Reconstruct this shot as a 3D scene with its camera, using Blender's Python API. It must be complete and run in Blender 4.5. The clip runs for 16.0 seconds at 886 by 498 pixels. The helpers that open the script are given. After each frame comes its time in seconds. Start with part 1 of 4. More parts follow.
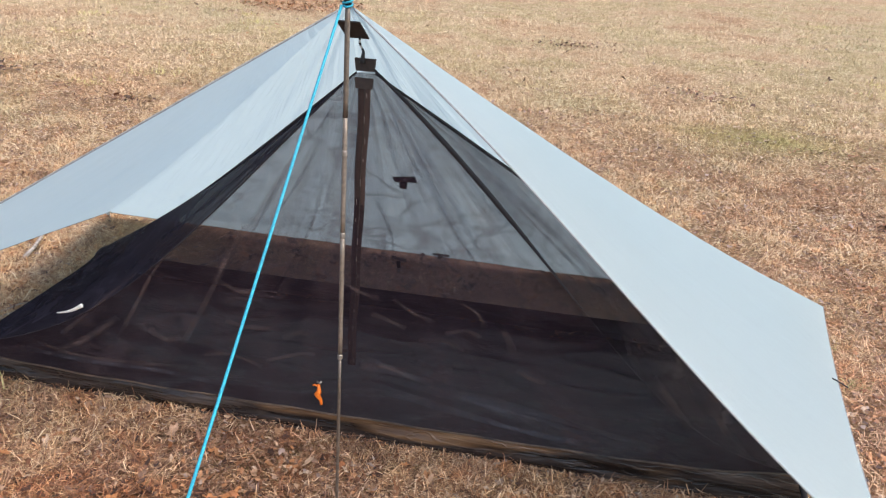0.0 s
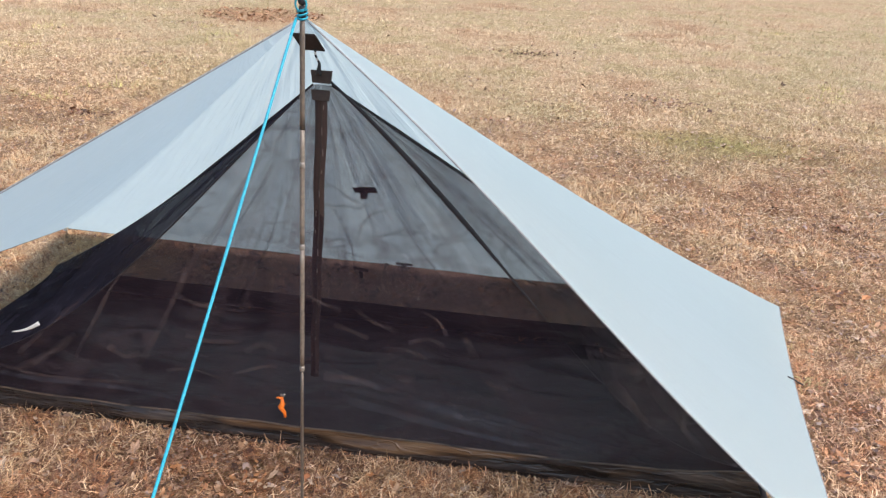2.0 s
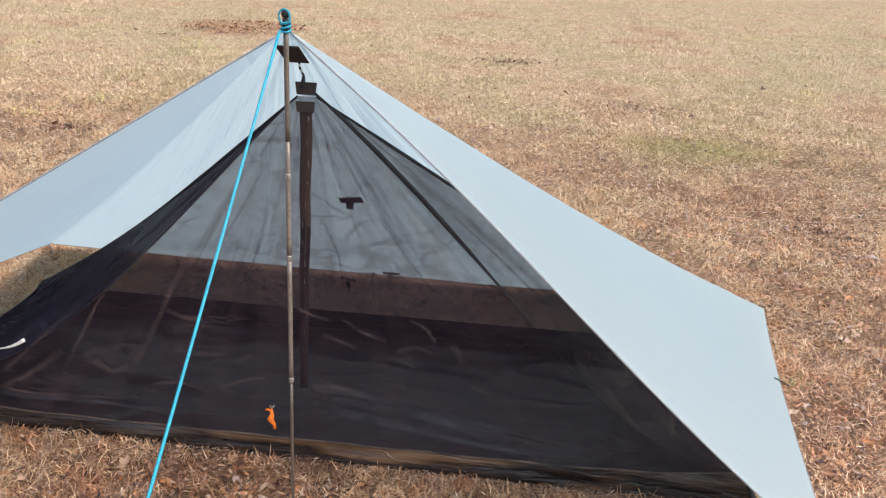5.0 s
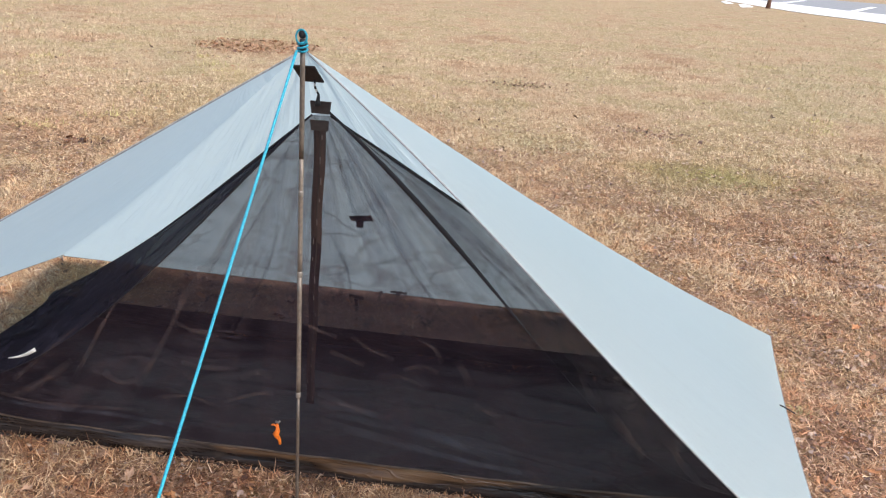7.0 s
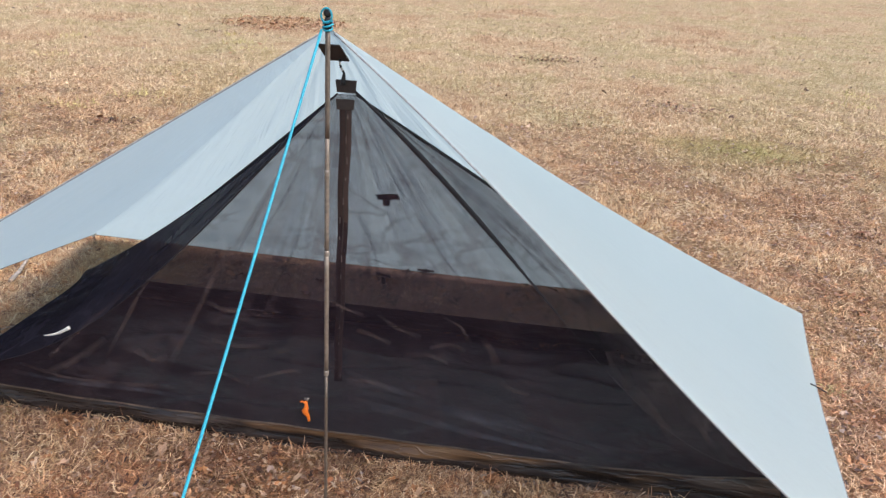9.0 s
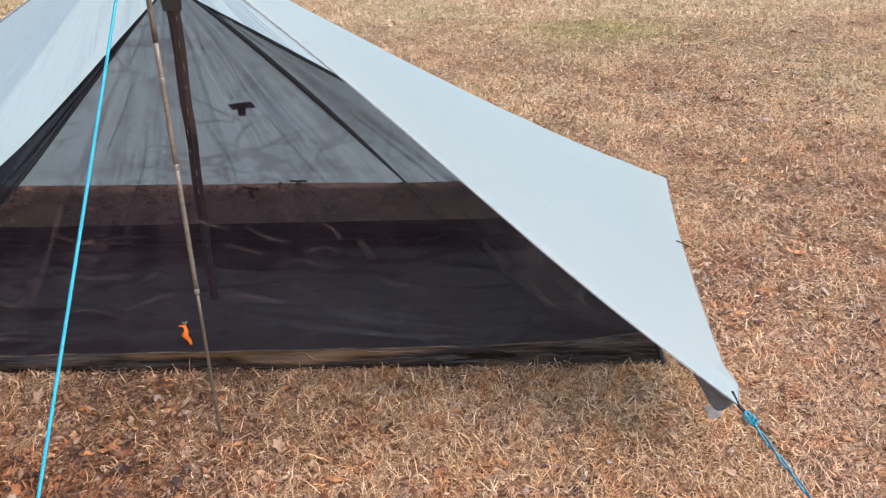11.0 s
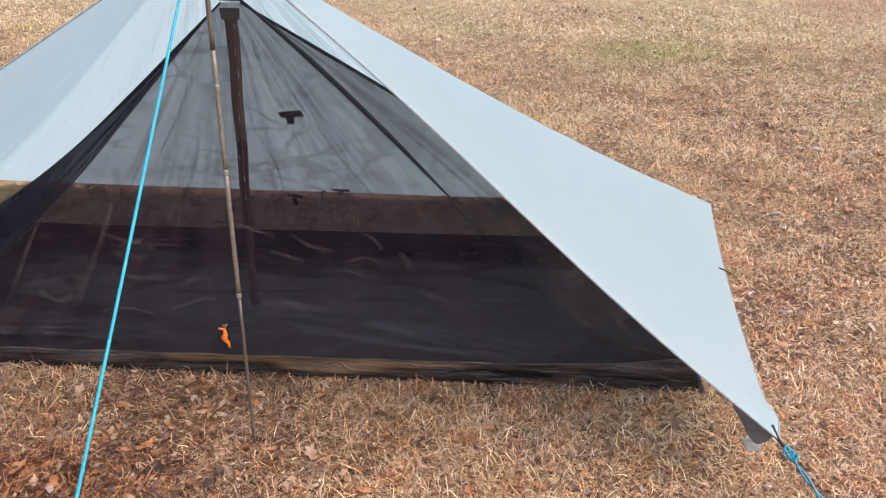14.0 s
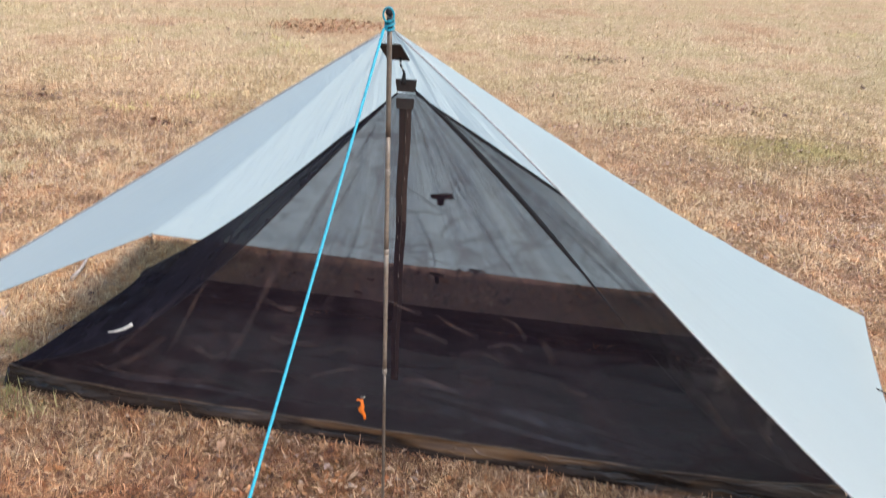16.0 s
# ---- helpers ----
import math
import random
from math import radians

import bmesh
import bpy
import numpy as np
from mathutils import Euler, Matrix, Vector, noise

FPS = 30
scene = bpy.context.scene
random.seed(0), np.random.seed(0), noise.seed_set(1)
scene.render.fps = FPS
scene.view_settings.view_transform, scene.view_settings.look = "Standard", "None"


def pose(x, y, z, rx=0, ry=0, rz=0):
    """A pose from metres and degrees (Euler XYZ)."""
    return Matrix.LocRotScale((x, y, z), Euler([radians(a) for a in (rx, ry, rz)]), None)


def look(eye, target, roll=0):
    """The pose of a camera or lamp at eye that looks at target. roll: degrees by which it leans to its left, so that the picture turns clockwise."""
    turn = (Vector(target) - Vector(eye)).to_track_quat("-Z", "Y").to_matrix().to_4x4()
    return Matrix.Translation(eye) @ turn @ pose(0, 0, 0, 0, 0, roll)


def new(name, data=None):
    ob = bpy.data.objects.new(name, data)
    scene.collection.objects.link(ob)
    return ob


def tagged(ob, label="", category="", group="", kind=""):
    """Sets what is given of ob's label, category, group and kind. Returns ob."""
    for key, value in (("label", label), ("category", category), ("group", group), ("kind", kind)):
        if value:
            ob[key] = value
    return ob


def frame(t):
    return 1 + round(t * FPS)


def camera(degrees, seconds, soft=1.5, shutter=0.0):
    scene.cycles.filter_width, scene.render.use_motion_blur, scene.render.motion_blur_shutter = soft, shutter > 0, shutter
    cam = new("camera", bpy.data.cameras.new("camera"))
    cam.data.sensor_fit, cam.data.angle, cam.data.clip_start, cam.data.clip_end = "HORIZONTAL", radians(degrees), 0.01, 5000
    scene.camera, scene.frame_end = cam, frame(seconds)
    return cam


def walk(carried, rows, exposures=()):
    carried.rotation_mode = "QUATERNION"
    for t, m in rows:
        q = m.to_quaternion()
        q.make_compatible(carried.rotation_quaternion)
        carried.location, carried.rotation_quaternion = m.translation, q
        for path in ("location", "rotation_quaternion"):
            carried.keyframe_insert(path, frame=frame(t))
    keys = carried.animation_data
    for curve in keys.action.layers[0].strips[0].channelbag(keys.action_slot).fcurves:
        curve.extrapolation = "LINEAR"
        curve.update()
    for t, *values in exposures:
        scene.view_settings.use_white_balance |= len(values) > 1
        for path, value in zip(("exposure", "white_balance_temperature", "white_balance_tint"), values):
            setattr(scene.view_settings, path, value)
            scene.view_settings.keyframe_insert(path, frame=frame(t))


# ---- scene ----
# The camera: seconds, place, then yaw, pitch and roll in degrees.
cam = camera(58.99, 16.0, soft=1.15, shutter=0.4)
PATH = [
    (0, 0.511, -1.642, 1.268, 9.31, -22.94, 3.47),
    (0.5, 0.508, -1.639, 1.267, 8.64, -22.66, 3.84),
    (1, 0.519, -1.636, 1.268, 8.55, -22.46, 3.32),
    (1.5, 0.521, -1.644, 1.267, 7.71, -22.60, 2.93),
    (2, 0.527, -1.650, 1.274, 6.73, -22.16, 3.26),
    (2.5, 0.531, -1.650, 1.275, 5.51, -21.36, 3.69),
    (3, 0.523, -1.651, 1.276, 6.34, -21.44, 2.90),
    (3.5, 0.517, -1.649, 1.277, 6.57, -21.96, 2.70),
    (4, 0.527, -1.654, 1.278, 5.61, -21.72, 2.35),
    (6.5, 0.526, -1.663, 1.277, 6.23, -20.97, 3.31),
    (7, 0.524, -1.675, 1.279, 6.31, -19.97, 3.61),
    (7.5, 0.531, -1.671, 1.279, 6.44, -20.32, 3.35),
    (8, 0.532, -1.671, 1.284, 6.05, -20.09, 3.33),
    (10.3, 0.516, -1.675, 1.274, 11.79, -25.12, 1.53),
    (10.5, 0.545, -1.684, 1.262, 7.85, -25.32, 0.66),
    (10.8, 0.563, -1.668, 1.234, 1.47, -27.01, -1.23),
    (11, 0.581, -1.663, 1.239, -0.45, -28.14, -0.79),
    (11.5, 0.586, -1.663, 1.244, 0.24, -27.50, -2.33),
    (12, 0.588, -1.671, 1.239, 3.03, -27.15, -1.08),
    (12.5, 0.584, -1.662, 1.244, 0.83, -27.49, 0.04),
    (13, 0.569, -1.658, 1.240, 2.83, -27.71, 0.43),
    (13.5, 0.572, -1.662, 1.244, 2.31, -27.40, 0.37),
    (14, 0.568, -1.662, 1.244, 2.46, -27.17, 0.61),
    (14.4, 0.564, -1.665, 1.249, 2.50, -27.02, 0.47),
    (14.5, 0.563, -1.665, 1.250, 2.71, -27.00, 0.43),
    (14.65, 0.560, -1.664, 1.251, 3.35, -26.95, 0.62),
    (15, 0.538, -1.656, 1.260, 6.32, -26.79, 1.59),
    (15.5, 0.517, -1.661, 1.269, 10.55, -25.24, 1.67),
    (15.7, 0.510, -1.669, 1.276, 11.77, -24.86, 2.25),
    (16, 0.489, -1.676, 1.276, 11.62, -21.82, 1.66),
]


def aim(x, y, z, yaw, pitch, roll):
    a, b = radians(yaw), radians(pitch)
    way = Vector((-math.sin(a) * math.cos(b), math.cos(a) * math.cos(b), math.sin(b)))
    return look((x, y, z), Vector((x, y, z)) + way, roll)


walk(cam, [(t, aim(*row)) for t, *row in PATH], exposures=[(0.0, 0.99), (3.5, 1.0), (6.5, 0.93), (7.0, 0.92), (8.0, 0.86), (10.4, 1.0), (16.0, 1.02)])

# ---- light: a bright overcast sky with a broad, weak sun ----
world = bpy.data.worlds.new("world")
scene.world = world
world.use_nodes = True
wn = world.node_tree
sky = wn.nodes.new("ShaderNodeTexSky")
sky.sky_type = "NISHITA"
sky.sun_disc = False
sky.sun_elevation = radians(54)
sky.sun_rotation = radians(107)
sky.air_density, sky.dust_density, sky.ozone_density = 1.0, 4.0, 1.0
wn.links.new(sky.outputs[0], wn.nodes["Background"].inputs[0])
wn.nodes["Background"].inputs[1].default_value = 0.15
sun = new("sun", bpy.data.lights.new("sun", "SUN"))
sun.data.energy, sun.data.angle, sun.data.color = 1.6, radians(90), (1.0, 0.98, 0.955)
az, el = radians(107), radians(54)
sun.matrix_world = look((math.sin(az) * math.cos(el) * 30, math.cos(az) * math.cos(el) * 30, math.sin(el) * 30), (0, 0, 0))


# ---- materials ----
def material(name):
    m = bpy.data.materials.new(name)
    m.use_nodes = True
    t = m.node_tree
    p = t.nodes["Principled BSDF"]
    return m, t, p


def node(t, kind, **inputs):
    n = t.nodes.new(kind)
    for k, v in inputs.items():
        n.inputs[k.replace("_", " ")].default_value = v
    return n


def noise_tex(t, scale, detail=3.0, rough=0.55, coords="Object", stretch=None):
    c = t.nodes.new("ShaderNodeTexCoord")
    n = node(t, "ShaderNodeTexNoise", Scale=scale, Detail=detail, Roughness=rough)
    if stretch:
        mp = t.nodes.new("ShaderNodeMapping")
        mp.inputs["Scale"].default_value = stretch
        t.links.new(c.outputs[coords], mp.inputs[0])
        t.links.new(mp.outputs[0], n.inputs["Vector"])
    else:
        t.links.new(c.outputs[coords], n.inputs["Vector"])
    return n


def ramp(t, source, stops):
    r = t.nodes.new("ShaderNodeValToRGB")
    e = r.color_ramp.elements
    while len(e) < len(stops):
        e.new(0.5)
    for k, (pos, col) in enumerate(stops):
        e[k].position, e[k].color = pos, (*col, 1.0)
    t.links.new(source, r.inputs[0])
    return r


def mix(t, fac, a, b, how="MIX"):
    m = t.nodes.new("ShaderNodeMix")
    m.data_type, m.blend_type = "RGBA", how
    for value, slot in ((fac, 0), (a, 6), (b, 7)):
        if isinstance(value, (int, float)):
            m.inputs[slot].default_value = value
        elif isinstance(value, tuple):
            m.inputs[slot].default_value = (*value, 1.0)
        else:
            t.links.new(value, m.inputs[slot])
    return m.outputs[2]


def bump(t, p, source, strength, distance):
    b = node(t, "ShaderNodeBump", Strength=strength, Distance=distance)
    t.links.new(source, b.inputs["Height"])
    t.links.new(b.outputs[0], p.inputs["Normal"])
    return b


def plain(name, color, rough=0.6, metal=0.0, grain=200.0, spread=0.25, height=0.0005):
    m, t, p = material(name)
    n = noise_tex(t, grain)
    lo = tuple(c * (1 - spread) for c in color)
    hi = tuple(min(1.0, c * (1 + spread)) for c in color)
    r = ramp(t, n.outputs[0], [(0.3, lo), (0.7, hi)])
    t.links.new(r.outputs[0], p.inputs["Base Color"])
    p.inputs["Roughness"].default_value, p.inputs["Metallic"].default_value = rough, metal
    bump(t, p, n.outputs[0], 0.4, height)
    return m


def math_node(t, op, a, b=None, clamp=False):
    m = t.nodes.new("ShaderNodeMath")
    m.operation, m.use_clamp = op, clamp
    for slot, value in ((0, a), (1, b)):
        if value is None:
            continue
        if isinstance(value, (int, float)):
            m.inputs[slot].default_value = value
        else:
            t.links.new(value, m.inputs[slot])
    return m.outputs[0]


def tarp_material():
    m, t, p = material("tarp_fabric")
    big = noise_tex(t, 2.2, 3.0)
    fine = noise_tex(t, 26.0, 4.0)
    col = ramp(t, big.outputs[0], [(0.3, (0.395, 0.505, 0.55)), (0.7, (0.43, 0.54, 0.585))])
    t.links.new(col.outputs[0], p.inputs["Base Color"])
    p.inputs["Roughness"].default_value = 0.5
    p.inputs["Specular IOR Level"].default_value = 0.35
    w = t.nodes.new("ShaderNodeMath")
    w.operation = "ADD"
    t.links.new(big.outputs[0], w.inputs[0])
    t.links.new(fine.outputs[0], w.inputs[1])
    # long creases that run down from the peak
    xyz = t.nodes.new("ShaderNodeSeparateXYZ")
    t.links.new(t.nodes.new("ShaderNodeTexCoord").outputs["Object"], xyz.inputs[0])
    dx, dz = math_node(t, "SUBTRACT", xyz.outputs[0], 0.058), math_node(t, "SUBTRACT", 1.14, xyz.outputs[2])
    fan = t.nodes.new("ShaderNodeCombineXYZ")
    t.links.new(math_node(t, "MULTIPLY", math_node(t, "ARCTAN2", dx, dz), 9.0), fan.inputs[0])
    t.links.new(math_node(t, "MULTIPLY", dz, 0.9), fan.inputs[1])
    t.links.new(math_node(t, "MULTIPLY", xyz.outputs[1], 0.6), fan.inputs[2])
    run = node(t, "ShaderNodeTexNoise", Scale=2.6, Detail=3.0, Roughness=0.55, Distortion=0.4)
    t.links.new(fan.outputs[0], run.inputs["Vector"])
    b = bump(t, p, math_node(t, "ADD", w.outputs[0], math_node(t, "MULTIPLY", run.outputs[0], 5.0)), 0.25, 0.009)
    tr = t.nodes.new("ShaderNodeBsdfTranslucent")
    tr.inputs[0].default_value = (0.60, 0.725, 0.747, 1)
    t.links.new(b.outputs[0], tr.inputs["Normal"])
    mx = t.nodes.new("ShaderNodeMixShader")
    mx.inputs[0].default_value = 0.53
    t.links.new(p.outputs[0], mx.inputs[1])
    t.links.new(tr.outputs[0], mx.inputs[2])
    t.links.new(mx.outputs[0], t.nodes["Material Output"].inputs[0])
    return m


def crease(t, vector, scale, thin, seed):
    """Thin wandering lines: 1 along a crease, 0 beside it."""
    n = node(t, "ShaderNodeTexNoise", Scale=scale, Detail=2.0, Roughness=0.5, Distortion=0.3)
    n.noise_dimensions = "4D"
    n.inputs["W"].default_value = seed
    t.links.new(vector, n.inputs["Vector"])
    off = math_node(t, "ABSOLUTE", math_node(t, "SUBTRACT", n.outputs[0], 0.5))
    return math_node(t, "SUBTRACT", 1.0, math_node(t, "DIVIDE", off, thin), True)


def net_material(name, cover, thread, pale, folds=0.12, sheen=0.0, low_cover=0.0, low_from=0.46):
    """Fine netting: part thread, part hole; where it is folded the cloth lies double."""
    m, t, p = material(name)
    c = t.nodes.new("ShaderNodeTexCoord")
    xyz = t.nodes.new("ShaderNodeSeparateXYZ")
    t.links.new(c.outputs["Object"], xyz.inputs[0])
    dx = math_node(t, "SUBTRACT", xyz.outputs[0], 0.07)
    dz = math_node(t, "SUBTRACT", 1.0, xyz.outputs[2])
    fan = t.nodes.new("ShaderNodeCombineXYZ")
    t.links.new(math_node(t, "MULTIPLY", math_node(t, "ARCTAN2", dx, dz), 6.0), fan.inputs[0])
    t.links.new(dz, fan.inputs[1])
    wide = t.nodes.new("ShaderNodeMapping")
    wide.inputs["Scale"].default_value = (2.4, 2.0, 4.6)
    wide.inputs["Rotation"].default_value = (0, radians(-32), 0)
    t.links.new(c.outputs["Object"], wide.inputs[0])
    soft = node(t, "ShaderNodeTexNoise", Scale=1.7, Detail=4.0, Roughness=0.55, Distortion=0.6)
    t.links.new(fan.outputs[0], soft.inputs["Vector"])
    radial = math_node(t, "MULTIPLY", math_node(t, "SUBTRACT", soft.outputs[0], 0.47, True), 5.0, True)
    crumple = math_node(t, "MULTIPLY", crease(t, wide.outputs[0], 4.2, 0.06, 5.0), 1.0)
    n = noise_tex(t, 4.0, 4.0, 0.6)
    patchy = math_node(t, "MULTIPLY", math_node(t, "SUBTRACT", n.outputs[0], 0.46, True), 6.0, True)
    lines = math_node(t, "ADD", math_node(t, "MULTIPLY", radial, 0.8), math_node(t, "MULTIPLY", crumple, patchy), True)
    # long pale streaks low in the cloth: the sheen of slack folds, painted into the colour
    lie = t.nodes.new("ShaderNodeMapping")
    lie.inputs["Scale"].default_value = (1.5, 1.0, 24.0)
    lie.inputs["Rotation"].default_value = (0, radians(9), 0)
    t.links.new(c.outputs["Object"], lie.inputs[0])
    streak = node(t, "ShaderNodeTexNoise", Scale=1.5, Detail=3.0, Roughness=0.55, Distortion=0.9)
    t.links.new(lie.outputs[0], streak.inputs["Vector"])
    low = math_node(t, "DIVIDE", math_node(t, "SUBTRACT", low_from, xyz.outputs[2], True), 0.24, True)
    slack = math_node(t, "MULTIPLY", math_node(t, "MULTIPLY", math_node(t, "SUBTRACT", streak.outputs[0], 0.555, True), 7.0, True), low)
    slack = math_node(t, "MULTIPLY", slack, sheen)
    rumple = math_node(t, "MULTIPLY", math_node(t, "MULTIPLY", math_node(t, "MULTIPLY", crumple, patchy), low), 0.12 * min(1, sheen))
    # creases and slack folds mixed paler: the light they catch is painted here
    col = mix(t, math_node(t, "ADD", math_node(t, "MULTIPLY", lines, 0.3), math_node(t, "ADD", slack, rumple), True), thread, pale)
    t.links.new(col, p.inputs["Base Color"])
    p.inputs["Roughness"].default_value = 0.9
    p.inputs["Specular IOR Level"].default_value = 0.0
    bump(t, p, math_node(t, "ADD", n.outputs[0], lines), 0.35, 0.015)
    hole = t.nodes.new("ShaderNodeBsdfTransparent")
    mx = t.nodes.new("ShaderNodeMixShader")
    thick = math_node(t, "ADD", cover, math_node(t, "MULTIPLY", lines, folds), True)
    t.links.new(math_node(t, "ADD", thick, math_node(t, "ADD", math_node(t, "MULTIPLY", slack, 0.12), math_node(t, "MULTIPLY", low, low_cover)), True), mx.inputs[0])
    t.links.new(hole.outputs[0], mx.inputs[1])
    t.links.new(p.outputs[0], mx.inputs[2])
    t.links.new(mx.outputs[0], t.nodes["Material Output"].inputs[0])
    return m


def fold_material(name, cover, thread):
    """A fold of netting, doubled or painted with its sheen: densest along the middle, thinning out to both sides."""
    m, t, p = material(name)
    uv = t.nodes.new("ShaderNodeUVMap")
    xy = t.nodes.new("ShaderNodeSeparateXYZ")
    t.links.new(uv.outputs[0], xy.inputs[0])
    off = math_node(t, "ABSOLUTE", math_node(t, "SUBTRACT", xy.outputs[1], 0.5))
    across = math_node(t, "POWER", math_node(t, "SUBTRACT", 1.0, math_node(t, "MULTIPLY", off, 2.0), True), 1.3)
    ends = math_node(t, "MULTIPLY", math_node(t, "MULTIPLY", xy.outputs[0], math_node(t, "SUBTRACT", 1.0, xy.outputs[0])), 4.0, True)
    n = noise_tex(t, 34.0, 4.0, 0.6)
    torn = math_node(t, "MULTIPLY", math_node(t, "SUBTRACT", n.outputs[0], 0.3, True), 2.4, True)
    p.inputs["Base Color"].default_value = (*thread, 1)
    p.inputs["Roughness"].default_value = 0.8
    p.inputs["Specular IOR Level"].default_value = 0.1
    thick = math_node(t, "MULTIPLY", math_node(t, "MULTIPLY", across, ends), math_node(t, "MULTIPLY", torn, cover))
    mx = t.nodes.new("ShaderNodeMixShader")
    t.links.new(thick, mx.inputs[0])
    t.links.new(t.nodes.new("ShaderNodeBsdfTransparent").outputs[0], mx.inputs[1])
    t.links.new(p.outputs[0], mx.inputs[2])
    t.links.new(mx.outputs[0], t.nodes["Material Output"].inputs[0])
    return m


def silnylon_material(name, lo, hi, rough, translucent, stretch=(1, 3, 3), scale=9.0):
    m, t, p = material(name)
    n = noise_tex(t, scale, 4.0, 0.6, stretch=stretch)
    col = ramp(t, n.outputs[0], [(0.36, lo), (0.68, hi)])
    t.links.new(col.outputs[0], p.inputs["Base Color"])
    p.inputs["Roughness"].default_value = rough
    p.inputs["Specular IOR Level"].default_value = 0.6
    bump(t, p, n.outputs[0], 0.6, 0.02)
    if translucent:
        tr = t.nodes.new("ShaderNodeBsdfTranslucent")
        t.links.new(col.outputs[0], tr.inputs[0])
        mx = t.nodes.new("ShaderNodeMixShader")
        mx.inputs[0].default_value = translucent
        t.links.new(p.outputs[0], mx.inputs[1])
        t.links.new(tr.outputs[0], mx.inputs[2])
        t.links.new(mx.outputs[0], t.nodes["Material Output"].inputs[0])
    return m


def wall_material():
    """Shiny coated brown-black cloth; its gloss and bronze reflections are painted in as long bands."""
    m, t, p = material("brown_black_wall_cloth")
    long = noise_tex(t, 1.0, 5.0, 0.6, stretch=(2.2, 3.0, 34.0))
    band = noise_tex(t, 1.0, 3.0, 0.5, stretch=(2.1, 1.0, 16.0))
    a = ramp(t, long.outputs[0], [(0.38, (0.006, 0.005, 0.005)), (0.54, (0.032, 0.024, 0.022)), (0.70, (0.11, 0.085, 0.072))])
    b = ramp(t, long.outputs[0], [(0.34, (0.03, 0.015, 0.008)), (0.55, (0.125, 0.068, 0.033)), (0.72, (0.21, 0.137, 0.078))])
    xyz = t.nodes.new("ShaderNodeSeparateXYZ")
    t.links.new(t.nodes.new("ShaderNodeTexCoord").outputs["Object"], xyz.inputs[0])
    # painted bronze reflection: strongest near x 0.25 and towards the wall top
    slant = math_node(t, "SUBTRACT", 0.045, math_node(t, "MULTIPLY", math_node(t, "ABSOLUTE", math_node(t, "SUBTRACT", xyz.outputs[0], 0.25)), 0.34))
    rise = math_node(t, "MULTIPLY", math_node(t, "SUBTRACT", xyz.outputs[2], 0.034), 5.0)
    where = ramp(t, math_node(t, "ADD", math_node(t, "ADD", band.outputs[0], slant), rise), [(0.48, (0, 0, 0)), (0.58, (1, 1, 1))])
    c = mix(t, where.outputs[0], a.outputs[0], b.outputs[0])
    skew = t.nodes.new("ShaderNodeMapping")
    skew.inputs["Scale"].default_value = (5.0, 1.0, 22.0)
    skew.inputs["Rotation"].default_value = (0, radians(11), 0)
    t.links.new(t.nodes.new("ShaderNodeTexCoord").outputs["Object"], skew.inputs[0])
    # pale crease lines, highlights put into the colour
    line = crease(t, skew.outputs[0], 1.6, 0.05, 3.0)
    c = mix(t, scaled(t, line, 0.06), c, (0.22, 0.16, 0.11))
    t.links.new(c, p.inputs["Base Color"])
    p.inputs["Roughness"].default_value = 0.26
    p.inputs["Specular IOR Level"].default_value = 0.45
    bump(t, p, math_node(t, "ADD", long.outputs[0], scaled(t, line, 0.2)), 0.7, 0.010)
    return m


GREEN_SPOT, RED_SPOT, HEM_SHADE, HEAP_SPOT, FAR_GREEN = (1.7, 3.85), (-3.6, 9.5), (0.0, 0.95), (-0.42, -0.56), (7.2, 12.0)


def near_spot(t, spot, reach, ragged):
    """1 in the middle of a patch of the ground, 0 past its ragged rim."""
    c = t.nodes.new("ShaderNodeNewGeometry")
    s = t.nodes.new("ShaderNodeVectorMath")
    s.operation = "SUBTRACT"
    s.inputs[1].default_value = (*spot, 0)
    t.links.new(c.outputs["Position"], s.inputs[0])
    sc = t.nodes.new("ShaderNodeVectorMath")
    sc.operation = "MULTIPLY"
    sc.inputs[1].default_value = (1 / reach[0], 1 / reach[1], 0)
    t.links.new(s.outputs[0], sc.inputs[0])
    ln = t.nodes.new("ShaderNodeVectorMath")
    ln.operation = "LENGTH"
    t.links.new(sc.outputs[0], ln.inputs[0])
    n = noise_tex(t, ragged, 4.0)
    a = t.nodes.new("ShaderNodeMath")
    a.operation = "ADD"
    t.links.new(ln.outputs["Value"], a.inputs[0])
    t.links.new(n.outputs[0], a.inputs[1])
    r = t.nodes.new("ShaderNodeMapRange")
    r.inputs["From Min"].default_value, r.inputs["From Max"].default_value = 0.75, 1.5
    r.inputs["To Min"].default_value, r.inputs["To Max"].default_value = 1.0, 0.0
    t.links.new(a.outputs[0], r.inputs[0])
    return r.outputs[0]


def scaled(t, source, k):
    m = t.nodes.new("ShaderNodeMath")
    m.operation = "MULTIPLY"
    m.inputs[1].default_value = k
    t.links.new(source, m.inputs[0])
    return m.outputs[0]


def beyond(t):
    """0 on the leaf-strewn lawn round the tent, 1 on the open lawn past it."""
    g = t.nodes.new("ShaderNodeNewGeometry")
    xyz = t.nodes.new("ShaderNodeSeparateXYZ")
    t.links.new(g.outputs["Position"], xyz.inputs[0])
    return math_node(t, "MULTIPLY", math_node(t, "SUBTRACT", xyz.outputs[1], 2.0), 0.2, True)


def lawn_tone(t):
    """Broad patches of the lawn: leaf-stained, tan, straw and faintly green."""
    a = noise_tex(t, 0.62, 5.0, 0.65)
    b = noise_tex(t, 3.1, 4.0, 0.65)
